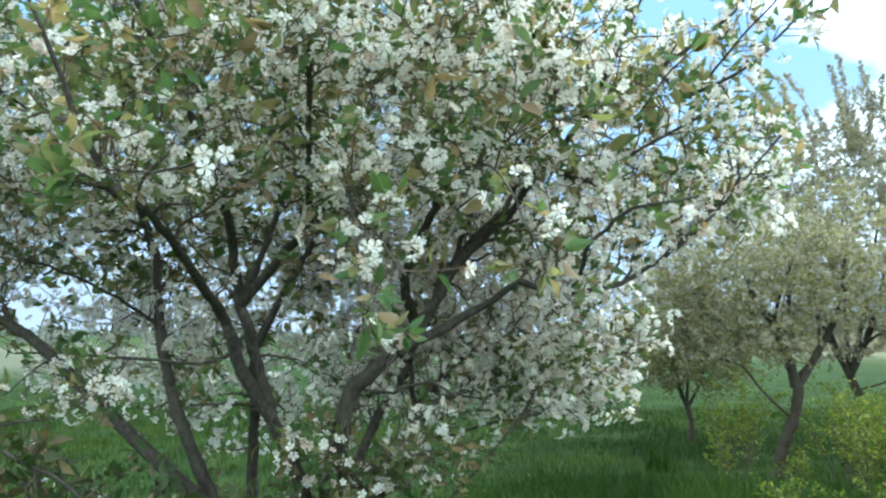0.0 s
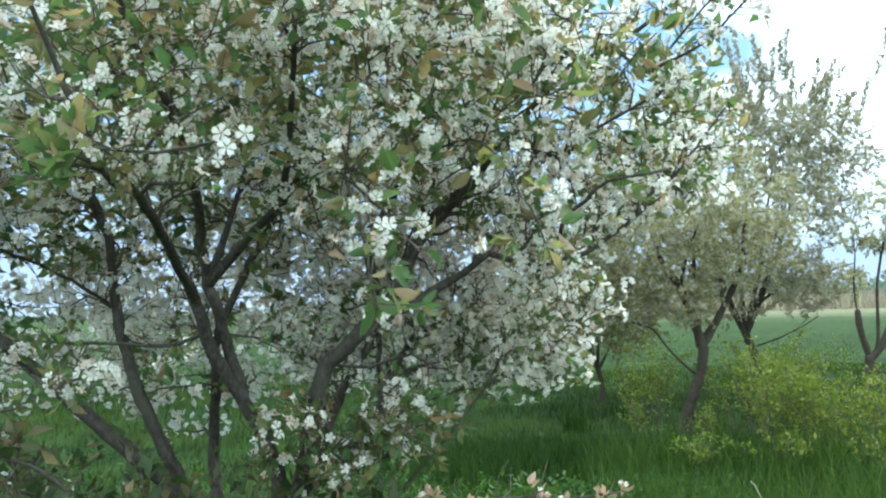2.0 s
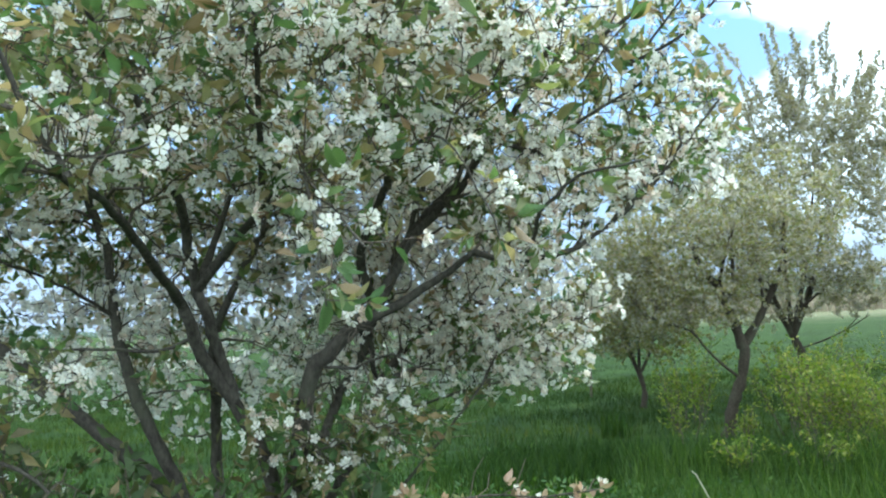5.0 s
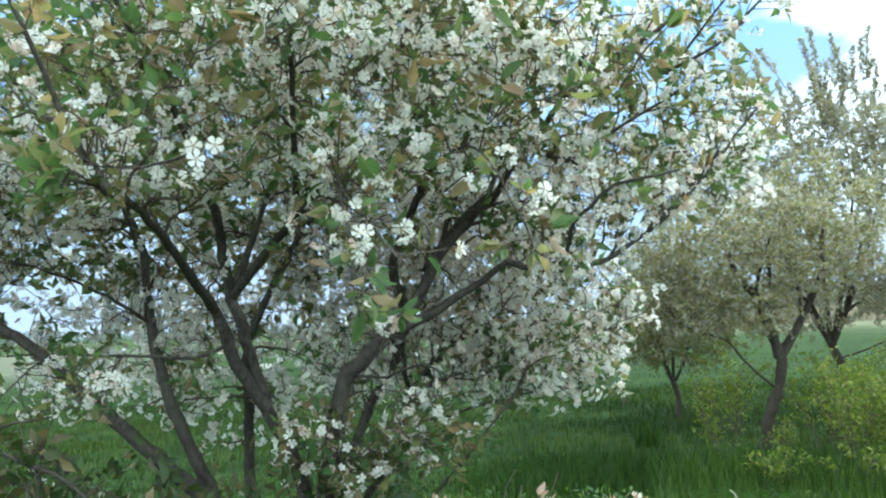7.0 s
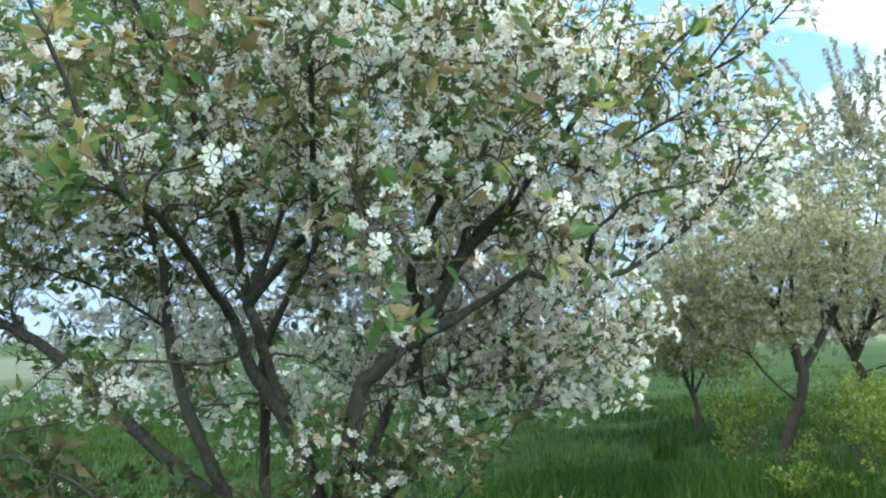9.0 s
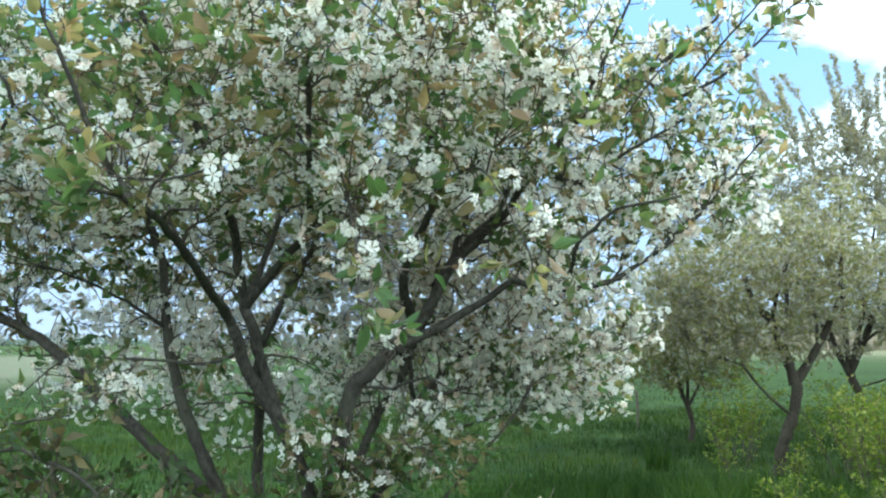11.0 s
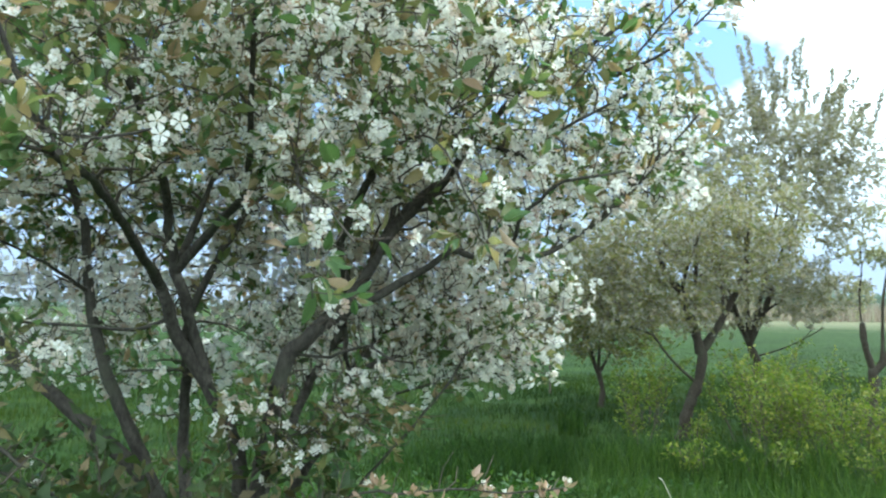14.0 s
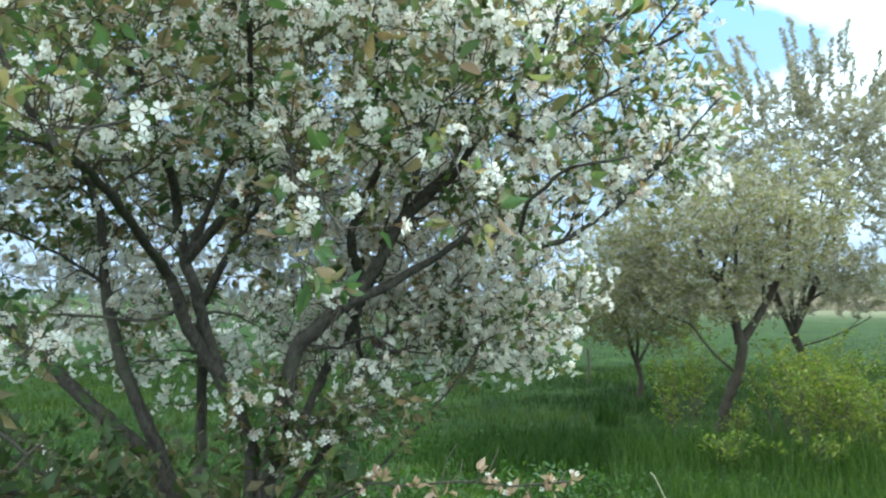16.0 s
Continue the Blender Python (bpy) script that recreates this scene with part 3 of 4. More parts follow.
limb("branch", 0.006, 0.002, (0.55, 2.20, 2.22), (0.59, 2.12, 2.13), (0.64, 2.08, 2.15), (0.71, 2.04, 2.24), (0.80, 1.96, 2.34))
limb("branch", 0.006, 0.002, (0.61, 2.12, 2.12), (0.67, 2.10, 2.15), (0.73, 2.06, 2.17), (0.77, 2.02, 2.21), (0.89, 1.96, 2.33), (0.94, 1.92, 2.36))
limb("branch", 0.008, 0.003, (-0.04, 2.10, 1.98), (-0.01, 2.06, 2.13), (0.03, 2.04, 2.26), (0.12, 2.00, 2.37), (0.15, 1.98, 2.44))
limb("branch", 0.009, 0.003, (0.13, 2.40, 1.80), (0.20, 2.34, 2.01), (0.20, 2.26, 2.28), (0.20, 2.20, 2.37), (0.22, 2.16, 2.49))
limb("branch", 0.009, 0.003, (-0.11, 2.36, 1.44), (-0.09, 2.70, 1.18), (0.02, 2.76, 1.20), (0.18, 2.80, 1.24), (0.33, 2.84, 1.26), (0.46, 2.86, 1.29), (0.60, 2.88, 1.34), bare=0.75)
limb("branch", 0.007, 0.003, (-0.36, 2.33, 0.80), (-0.15, 2.38, 0.90), (-0.039, 2.44, 1.00), (0.076, 2.44, 1.13), (0.176, 2.44, 1.244), (0.25, 2.45, 1.36), bare=1)
limb("limb", 0.016, 0.004, (-0.45, 2.34, 0.60), (-0.28, 2.38, 0.92), (-0.11, 2.42, 1.19), (-0.09, 2.46, 1.30), (0.02, 2.60, 1.42), (0.18, 2.75, 1.50), (0.35, 2.85, 1.60), (0.52, 2.90, 1.68), (0.65, 2.92, 1.72))
limb("limb", 0.013, 0.004, (-0.28, 2.38, 0.92), (-0.10, 2.44, 1.24), (-0.09, 2.46, 1.30), (0.08, 2.60, 1.35), (0.27, 2.72, 1.40), (0.47, 2.80, 1.44), (0.63, 2.84, 1.47))
limb("limb", 0.013, 0.004, (-0.09, 2.46, 1.30), (0.02, 2.70, 1.43), (0.13, 2.85, 1.54), (0.30, 2.95, 1.65), (0.47, 3.00, 1.79), (0.62, 3.00, 1.90))
limb("branch", 0.005, 0.003, (-0.23, 2.22, 1.37), (-0.14, 2.10, 1.37), (-0.04, 2.00, 1.40), (0.02, 1.98, 1.37), bare=1)
limb("branch", 0.006, 0.003, (-0.84, 2.44, 1.53), (-0.94, 2.30, 1.62), (-1.02, 2.20, 1.67), (-1.07, 2.10, 1.69))
limb("branch", 0.006, 0.003, (-0.56, 2.20, 1.46), (-0.66, 2.25, 1.43), (-0.85, 2.30, 1.44), (-1.07, 2.32, 1.45), (-1.21, 2.35, 1.45))
limb("branch", 0.005, 0.002, (-0.56, 2.40, 1.31), (-0.61, 2.30, 1.32), (-0.68, 2.25, 1.32), (-0.71, 2.20, 1.30))
limb("branch", 0.008, 0.003, (-0.45, 2.34, 0.60), (-0.75, 2.25, 0.95), (-1.30, 2.10, 1.25), (-1.13, 2.00, 1.28), (-0.87, 1.90, 1.32))
limb("branch", 0.005, 0.002, (-1.01, 2.30, 1.36), (-1.03, 2.20, 1.43), (-1.02, 2.10, 1.42), (-1.04, 2.00, 1.36), bare=0.8)
limb("branch", 0.009, 0.004, (-0.62, 2.30, 0.85), (-1.09, 1.90, 1.15), (-0.99, 1.86, 1.25), (-0.90, 1.82, 1.24), (-0.81, 1.80, 1.21), (-0.75, 1.80, 1.16))
limb("branch", 0.009, 0.004, (-1.53, 2.30, 1.90), (-1.26, 2.10, 1.93), (-1.04, 1.90, 2.06), (-1.07, 1.86, 2.14), bare=0.3)
limb("branch", 0.008, 0.003, (-0.58, 1.52, 1.74), (-0.71, 1.70, 1.86), (-0.92, 1.90, 1.98), (-1.14, 2.00, 2.12))
SPRIG = limb("branch", 0.006, 0.002, (-0.40, 2.32, 0.80), (-0.22, 2.10, 0.95), (-0.052, 1.85, 1.085), (0.056, 1.80, 1.098), (0.154, 1.80, 1.105), (0.266, 1.80, 1.098), (0.39, 1.80, 1.107), bare=1)
limb("branch", 0.004, 0.002, (-0.60, 1.46, 1.79), (-0.47, 1.36, 1.76), (-0.34, 1.25, 1.76), bare=0.75)
limb("branch", 0.005, 0.002, (-0.28, 1.96, 1.91), (-0.18, 1.60, 1.76), (-0.12, 1.45, 1.68), (-0.06, 1.36, 1.60))
limb("branch", 0.005, 0.002, (-0.04, 2.30, 1.88), (0.01, 1.90, 1.86), (0.07, 1.68, 1.85), (0.12, 1.56, 1.77), (0.15, 1.50, 1.68), (0.17, 1.48, 1.62))
limb("branch", 0.004, 0.002, (-0.18, 1.60, 1.76), (-0.15, 1.48, 1.65), (-0.14, 1.43, 1.57), (-0.13, 1.41, 1.51))
limb("branch", 0.004, 0.002, (-0.13, 2.20, 1.46), (-0.12, 1.95, 1.48), (-0.12, 1.70, 1.50))
limb("branch", 0.005, 0.002, (-0.94, 2.30, 1.31), (-0.83, 2.10, 1.36), (-0.75, 1.95, 1.39), (-0.72, 1.82, 1.405), (-0.68, 1.70, 1.40))
limb("branch", 0.005, 0.002, (-1.04, 2.30, 1.39), (-0.92, 2.10, 1.36), (-0.78, 1.85, 1.35))

limb("branch", 0.008, 0.003, (0.60, 2.28, 1.74), (0.74, 2.44, 1.86), (0.86, 2.55, 1.97), (0.95, 2.60, 2.09), (0.99, 2.60, 2.20))
limb("branch", 0.006, 0.002, (0.86, 2.55, 1.97), (0.97, 2.58, 2.0), (1.05, 2.60, 2.06))

near.fill([((-0.15, 2.8, 1.92), (0.65, 0.22, 0.36), 4.2), ((0.80, 2.52, 1.94), (0.24, 0.14, 0.15), 1.5), ((-0.45, 2.45, 2.2), (1.15, 0.6, 0.75), 9), ((-0.25, 1.72, 2.1), (0.65, 0.35, 0.38), 3.2), ((0.25, 2.62, 1.52), (0.40, 0.2, 0.27), 4.1), ((-1.35, 2.3, 1.75), (0.3, 0.4, 0.35), 1.5), ((-0.62, 1.46, 1.8), (0.15, 0.12, 0.12), 0.3),
           ((-1.2, 2.45, 2.05), (0.6, 0.6, 0.6), 2.3), ((-0.17, 2.2, 1.2), (0.26, 0.2, 0.14), 1.5), ((-1.0, 1.9, 1.15), (0.36, 0.3, 0.16), 0.3),
           ((-0.8, 2.7, 1.42), (0.6, 0.4, 0.28), 2.0), ((-0.1, 2.62, 1.42), (0.35, 0.18, 0.2), 2.2), ((0.24, 2.6, 1.36), (0.34, 0.17, 0.11), 2.6),
           ((-0.5, 2.9, 1.72), (0.8, 0.22, 0.38), 5.6), ((-0.02, 2.82, 1.72), (0.42, 0.14, 0.34), 2.5), ((-0.2, 2.85, 2.25), (0.8, 0.28, 0.6), 3.6), ((0.35, 2.3, 2.05), (0.45, 0.4, 0.42), 2.4), ((0.1, 2.72, 1.82), (0.3, 0.18, 0.2), 1.2), ((0.70, 2.05, 2.1), (0.18, 0.2, 0.2), 0.2), ((0.6, 2.3, 1.9), (0.22, 0.2, 0.16), 0.2)], 5000, gap=0.030, reach=(0.06, 0.9), axis=(-0.45, 2.34))


def patches(p, size, seed):
    """A smooth random value, about -1 to 1, over space."""
    rng = np.random.default_rng(seed)
    k = unit(rng.normal(size=(9, 3))) * rng.uniform(0.7, 1.5, 9)[:, None] * 2 * math.pi / size
    return np.sin(p @ k.T + rng.uniform(0, 6.28, 9)).sum(1) / 3


def dress(grower, tree, origin, per, stalk, fsize, rosettes, leaf_len, hero=0, middle=0, hero_leaves=0):
    """Hangs flowers and rosettes of leaves on the grown points."""
    rng = grower.rng
    nodes, ways = np.vstack(grower.nodes), np.vstack(grower.ways)
    x, y, z = nodes.T
    low_front = (z < 1.38) & (y < 2.4)
    low_left = (z < 1.48) & (x < -0.5) & (y > 1.4) & (y < 2.5)
    back_low = (z < 1.65) & (x < -0.15) & (y > 2.42) & ~low_left
    white_side = (x > -0.3) & (z < 1.95) & (y > 2.35)
    bare_limbs = (z < 1.76) & (z > 1.3) & (y < 2.4) & (y > 1.45) & (x < 0.2)
    leafy = patches(nodes, 0.26, 7) + np.where(x < -0.5, 0.3, np.where(x > 0.1, np.where(z > 1.85, 0.0, -0.2), 0)) + np.where(z > 1.85, 0.2, -0.1)
    keep = np.clip(0.92 - 0.5 * leafy, 0.25, 1) * np.where((y < 1.65) & (x < -0.4), 0.45, 1.0)
    keep = np.where(white_side, 1.0, np.where((x < -0.9) & (y > 2.0), np.maximum(keep, 0.8), keep))
    keep = np.where(bare_limbs, np.where((x > -0.42) & (x < -0.12), 0.42, 0.2) * keep, keep)
    keep = np.where(low_front, np.where(x < -0.55, 0.14, np.where(x > 0.0, 0.3, 0.5)), keep)
    keep = np.where(low_left, 0.09, np.where(back_low, 0.95, keep))
    fork = (x > -0.26) & (x < 0.2) & (z > 1.15) & (z < 1.92) & (y < 2.5) & (y > 1.5) & (np.abs(z - 1.6 - 1.25 * x) < 0.17)
    keep = np.where(fork, 0.12 * keep, np.where((x > 0.42) & (y > 2.35) & (z < 1.8), 0.75 * keep, keep))
    held = rng.random(len(nodes)) < keep
    grower.nodes, grower.ways = [nodes[held]], [ways[held]]
    pos, face = grower.clusters(per, stalk)
    order = np.argsort(pos[:, 1])
    pos, face = pos[order], face[order]
    turn, size = frames_for(face, rng), rng.uniform(0.8, 1.2, len(pos)) * fsize
    mats = [PETAL, STAMEN, STALK]
    for k in range(4):
        t = flower_template(True, (0.1, 0.3, 0.5, 0.75)[k])
        me = mesh_from("blossom", t[0], t[1], mats, t[2])
        for i in range(k, hero, 4):
            ob = part("blossom", me, limb_near(pos[i]))
            ob.matrix_local = Matrix.LocRotScale(Vector(pos[i] - origin), Matrix(turn[i].tolist()).to_quaternion(), Vector((size[i],) * 3))
    for a, b, shape in ((hero, middle, FLOWER_FAR), (middle, len(pos), FLOWER_LIGHT)):
        part("blossoms", scatter("blossoms", shape, pos[a:b] - origin, turn[a:b], size[a:b], mats), tree, "white cherry blossom in loose clusters", "stuff")
    # leaves stand in rosettes of four to eight
    chance_of = rosettes * np.clip(0.85 + 0.9 * leafy, 0.15, 2.1)
    chance_of = np.where(white_side, np.where(x > 0.3, 0.5, 0.26) * rosettes, np.where(bare_limbs, 0.4 * rosettes, np.where(low_front, np.where(x > 0.0, 1.7, 1.5) * rosettes, chance_of)))
    chance_of = np.where(low_left, 0.4 * rosettes, np.where(back_low, 0.2 * rosettes, chance_of))
    chance_of = np.where(fork, 0.1, np.where((y > 2.6) & (z > 1.6), 0.5, 1.0)) * chance_of
    k = np.where(rng.random(len(nodes)) < chance_of, rng.integers(4, 9, len(nodes)), 0)
    idx = np.repeat(np.arange(len(nodes)), k)
    idx = idx[np.argsort(nodes[idx, 1], kind="stable")]
    age = rng.uniform(0.65, 1.0, len(nodes))[idx]
    d = unit(ways[idx] * 0.8 + rng.normal(size=(len(idx), 3)) * 0.65 + np.array([0, 0, -0.05]))
    ln = rng.uniform(*leaf_len, len(idx)) * age
    lp = nodes[idx] + d * 0.3 * ln[:, None]
    lt = frames_for(d, rng)
    lm = [LEAF, STALK]
    me = mesh_from("leaf", LEAF_SHAPE[0], LEAF_SHAPE[1], lm, LEAF_SHAPE[2])
    for i in range(hero_leaves):
        ob = part("leaf", me, limb_near(lp[i]))
        ob.matrix_local = Matrix.LocRotScale(Vector(lp[i] - origin), Matrix(lt[i].tolist()).to_quaternion(), Vector((ln[i],) * 3))
    part("leaves", scatter("leaves", LEAF_MID, lp[hero_leaves:] - origin, lt[hero_leaves:], ln[hero_leaves:], lm), tree, "young bronze-green cherry leaves", "stuff")
    v, f = join(grower.twigs)
    part("twigwork", mesh_from("twigwork", v - origin, f, [TWIG]), tree, "thin grey-brown twigs", "stuff")


for px, py, pz, tilt in ((-0.340, 1.223, 1.742, -12), (-0.316, 1.235, 1.764, 25), (-0.352, 1.25, 1.768, 60)):
    t = flower_template(True, 0.12)
    ob = part("blossom", mesh_from("blossom", t[0], t[1], [PETAL, STAMEN, STALK], t[2]), limb_near(np.array([px, py, pz])), "wide open white blossom")
    ob.matrix_local = pose(px + 0.45, py - 2.34, pz, 82 + tilt * 0.4, tilt, 20) @ Matrix.Scale(0.015, 4)


def bronze_sprig(branch, line, seed):
    """Upright tufts of folded bronze leaves and a few buds along the outer half of a low branch."""
    rng = np.random.default_rng(seed)
    me = mesh_from("bronze_leaf", LEAF_SHAPE[0], LEAF_SHAPE[1], [LEAF_BRONZE, STALK], LEAF_SHAPE[2])
    bud = flower_template(True, 1.6)
    bud_me = mesh_from("bud", bud[0], bud[1], [PETAL, STAMEN, STALK], bud[2])
    outer = line[int(len(line) * 0.62):]
    for k in range(16):
        p = outer[int((k + 0.5) / 16 * len(outer))] + rng.normal(size=3) * (0.006, 0.01, 0.012)
        lean = unit(np.array([rng.normal() * 0.5, rng.normal() * 0.5, 1.0 if k % 3 else -0.4]))
        for _ in range(rng.integers(4, 8)):
            d = unit(lean + rng.normal(size=3) * 0.5)
            size = rng.uniform(0.016, 0.036)
            ob = part("bronze_leaf", me, branch)
            ob.matrix_local = Matrix.LocRotScale(Vector(p + d * 0.3 * size - ORIGIN), Matrix(frames_for(d[None], rng)[0].tolist()).to_quaternion(), Vector((size,) * 3))
        for _ in range(rng.integers(0, 3)):
            d = unit(lean + rng.normal(size=3) * 0.4)
            ob = part("bud", bud_me, branch)
            ob.matrix_local = Matrix.LocRotScale(Vector(p + d * 0.022 - ORIGIN), Matrix(frames_for(d[None], rng)[0].tolist()).to_quaternion(), Vector((0.0065,) * 3))


def rosette(at, way, count, length, seed):
    """A spread of larger leaves at a shoot's tip, with the short shoot that carries them."""
    rng = np.random.default_rng(seed)
    at, way = np.array(at), unit(np.array(way, float))
    wood = limb_near(at)
    me = mesh_from("leaf", LEAF_SHAPE[0], LEAF_SHAPE[1], [LEAF, STALK], LEAF_SHAPE[2])
    for k in range(count):
        d = unit(way * 0.5 + rng.normal(size=3) * 0.75)
        size = length * rng.uniform(0.7, 1.1)
        ob = part("leaf", me, wood)
        ob.matrix_local = Matrix.LocRotScale(Vector(at + d * 0.25 * size - ORIGIN), Matrix(frames_for(d[None], rng)[0].tolist()).to_quaternion(), Vector((size,) * 3))
    near.twig(np.array([at - way * 0.14 - (0, 0, 0.02), at - way * 0.06, at]), 0.0022, 0.0014, 4)


def posy(at, count, spread, seed):
    """A close cluster of open blossoms."""
    rng = np.random.default_rng(seed)
    at = np.array(at)
    wood = limb_near(at)
    t = flower_template(True, 0.3)
    me = mesh_from("blossom", t[0], t[1], [PETAL, STAMEN, STALK], t[2])
    for k in range(count):
        d = unit(rng.normal(size=3) + np.array([0, -0.9, 0]))
        ob = part("blossom", me, wood)
        ob.matrix_local = Matrix.LocRotScale(Vector(at + d * spread * rng.uniform(0.4, 1.0) * (1.3, 0.8, 0.8) - ORIGIN), Matrix(frames_for(d[None], rng)[0].tolist()).to_quaternion(), Vector((0.0128,) * 3))


for k, (at, way, count, length) in enumerate([
        ((-0.104, 1.54, 1.655), (0.2, -0.7, -0.2), 6, 0.062), ((-0.028, 1.735, 1.64), (0.3, -0.6, -0.3), 3, 0.06), ((-0.14, 1.54, 1.545), (-0.1, -0.5, -0.8), 5, 0.066),
        ((0.186, 2.0, 2.13), (0.4, -0.6, 0.4), 6, 0.066), ((0.273, 1.70, 1.96), (0.5, -0.6, 0.1), 5, 0.055), ((0.378, 2.0, 1.94), (0.6, -0.4, -0.1), 5, 0.068), ((-0.612, 1.488, 1.912), (-0.2, -0.7, 0.4), 4, 0.05),
        ((-0.137, 1.647, 1.752), (0.0, -0.7, 0.2), 6, 0.06), ((0.129, 1.588, 1.945), (0.2, -0.6, 0.5), 6, 0.055), ((0.09, 1.744, 1.807), (0.4, -0.7, 0.0), 5, 0.062), ((0.504, 1.769, 2.105), (0.5, -0.5, 0.5), 6, 0.056),
        ((0.088, 1.953, 2.25), (0.0, -0.6, 0.5), 6, 0.062), ((-0.009, 1.985, 1.983), (0.1, -0.8, 0.2), 5, 0.058), ((-0.263, 1.708, 1.758), (-0.1, -0.7, 0.2), 5, 0.05), ((-0.838, 1.849, 1.864), (-0.3, -0.5, -0.4), 3, 0.05),
        ((0.98, 2.60, 2.20), (0.4, -0.3, 0.6), 6, 0.07), ((1.04, 2.60, 2.17), (0.9, -0.2, 0.2), 5, 0.07), ((0.61, 2.1, 2.23), (0.5, -0.4, 0.4), 5, 0.062), ((-0.099, 2.069, 1.234), (0.1, -0.6, -0.2), 5, 0.06)]):
    rosette(at, way, count, length, 200 + k)
for k, (at, count, spread) in enumerate([((-0.655, 1.68, 1.40), 9, 0.042), ((-0.722, 1.675, 1.386), 3, 0.035), ((-0.294, 1.949, 1.26), 9, 0.045), ((-0.10, 1.68, 1.50), 12, 0.035), ((-0.34, 1.93, 1.25), 6, 0.045), ((-0.501, 1.521, 1.774), 10, 0.04)]):
    posy(at, count, spread, 240 + k)
bronze_sprig(*SPRIG, 17)
dress(near, cherry, ORIGIN, (2, 5), 0.021, 0.0118, 0.37, (0.026, 0.062), 300, 9000, 300)


# ---- orchard trees further off ----
def orchard_tree(label, base, fork, limbs, crowns, count, seed, per, leaf_share, petal, leafmat, trunk_r=0.075, flower_size=0.022, leaf_len=(0.026, 0.054), shoots=0, gap=0.045, bare=0.0, tops=None, bole=()):
    """A smaller tree seen from some way off: trunk (bole: its bends), limbs, twigs, flowers and leaves."""
    base = np.array([base[0], base[1], float(ground_height(*base[:2]))])
    tree = thing("fruit_tree", label, "tree", tuple(base), "orchard trees")
    g = Grower(seed)
    rng = g.rng
    fork = np.asarray(fork, float)
    bends = [np.array(b, float) for b in bole] or [base * 0.5 + fork * 0.5 + np.array([0.05, 0, 0])]
    pts = catmull([base + (0, 0, -0.05), *bends, fork], 0.06)
    pts[1:-1] += rng.normal(size=(len(pts) - 2, 3)) * trunk_r * 0.1
    r = np.linspace(trunk_r * 1.15, trunk_r * 0.85, len(pts)) * (1 + 0.12 * np.sin(np.arange(len(pts)) * 1.3 + seed) * rng.random(len(pts)))
    r[:2] *= 1.25
    v, f = tube(pts, r, 12, 0.06, rng)
    part("trunk", mesh_from("trunk", v - base, f, [BARK_OLD]), tree)
    g.skeleton(pts[-2:], r[-2:])
    for goal in limbs:
        if len(goal) == 2:          # a limb given point by point, with its two radii
            line, (ra, rb) = goal
            pts = catmull(line, 0.08)
            r = np.linspace(ra, rb, len(pts))
            v, f = tube(pts, r, 8, 0.06, rng)
            part("limb", mesh_from("limb", v - base, f, [BARK_OLD]), tree)
            g.skeleton(pts, r)
            continue
        goal = np.asarray(goal, float)
        bow = (fork + goal) / 2 + unit(goal - fork)[[1, 0, 2]] * (0.1, 0.1, 0) + (goal - fork) * (0.08, 0.08, -0.05)
        pts = catmull([fork - (0, 0, 0.05), bow + rng.normal(size=3) * 0.05, goal], 0.1)
        r = np.linspace(trunk_r * 0.62, 0.012, len(pts))
        v, f = tube(pts, r, 8, 0.05, rng)
        part("limb", mesh_from("limb", v - base, f, [BARK_OLD]), tree)
        g.skeleton(pts, r)
    g.fill(crowns, count, gap=gap, length=(0.03, 0.16), reach=(0.1, 1.5), thick=0.009, bare=bare, axis=tuple(fork[:2]))
    for k in range(shoots):
        mid_t, half = tops
        p = np.asarray(mid_t) + np.asarray(half) * rng.uniform(-1, 1, 3) * (1, 1, 0.4)
        h = 0.25 + 0.9 * rng.random() ** 1.6
        wood = np.vstack(g.where)
        root = wood[rng.choice(np.argsort(np.linalg.norm(wood - p, axis=1) + 2.0 * np.maximum(0, wood[:, 2] - p[2]))[:25])]
        g.twig(np.array([root, root * 0.5 + p * 0.5 - (0, 0, 0.04), p]), 0.006, 0.005)
        line = np.array([p + np.array([0.06 * math.sin(s * 2 + k), 0.0, 1.0]) * (h * s) + np.array([(p[0] - mid_t[0]) * 0.2 * s, 0, 0]) for s in np.linspace(0, 1, 7)])
        g.twig(line, 0.005, 0.002)
        g.spurs(line[:4], 0.02, (0.03, 0.14), up=0.7)
        g.spurs(line[3:], 0.013, (0.02, 0.08), up=1.1)
    pos, face = g.clusters(per, 0.03)
    part("blossoms", scatter("blossoms", SIMPLE, pos - base, frames_for(face, rng), rng.uniform(0.8, 1.2, len(pos)) * flower_size, [petal]), tree, "fading blossom", "stuff")
    nodes, ways = np.vstack(g.nodes), np.vstack(g.ways)
    idx = np.repeat(np.arange(len(nodes)), rng.poisson(leaf_share, len(nodes)))
    d = unit(ways[idx] + rng.normal(size=(len(idx), 3)) * 0.8)
    part("leaves", scatter("leaves", LEAF_FAR, nodes[idx] - base, frames_for(d, rng), rng.uniform(*leaf_len, len(idx)), [leafmat, STALK]), tree, "small young leaves", "stuff")
    v, f = join(g.twigs)
    part("twigwork", mesh_from("twigwork", v - base, f, [TWIG]), tree, "thin dark twigs", "stuff")
    return tree


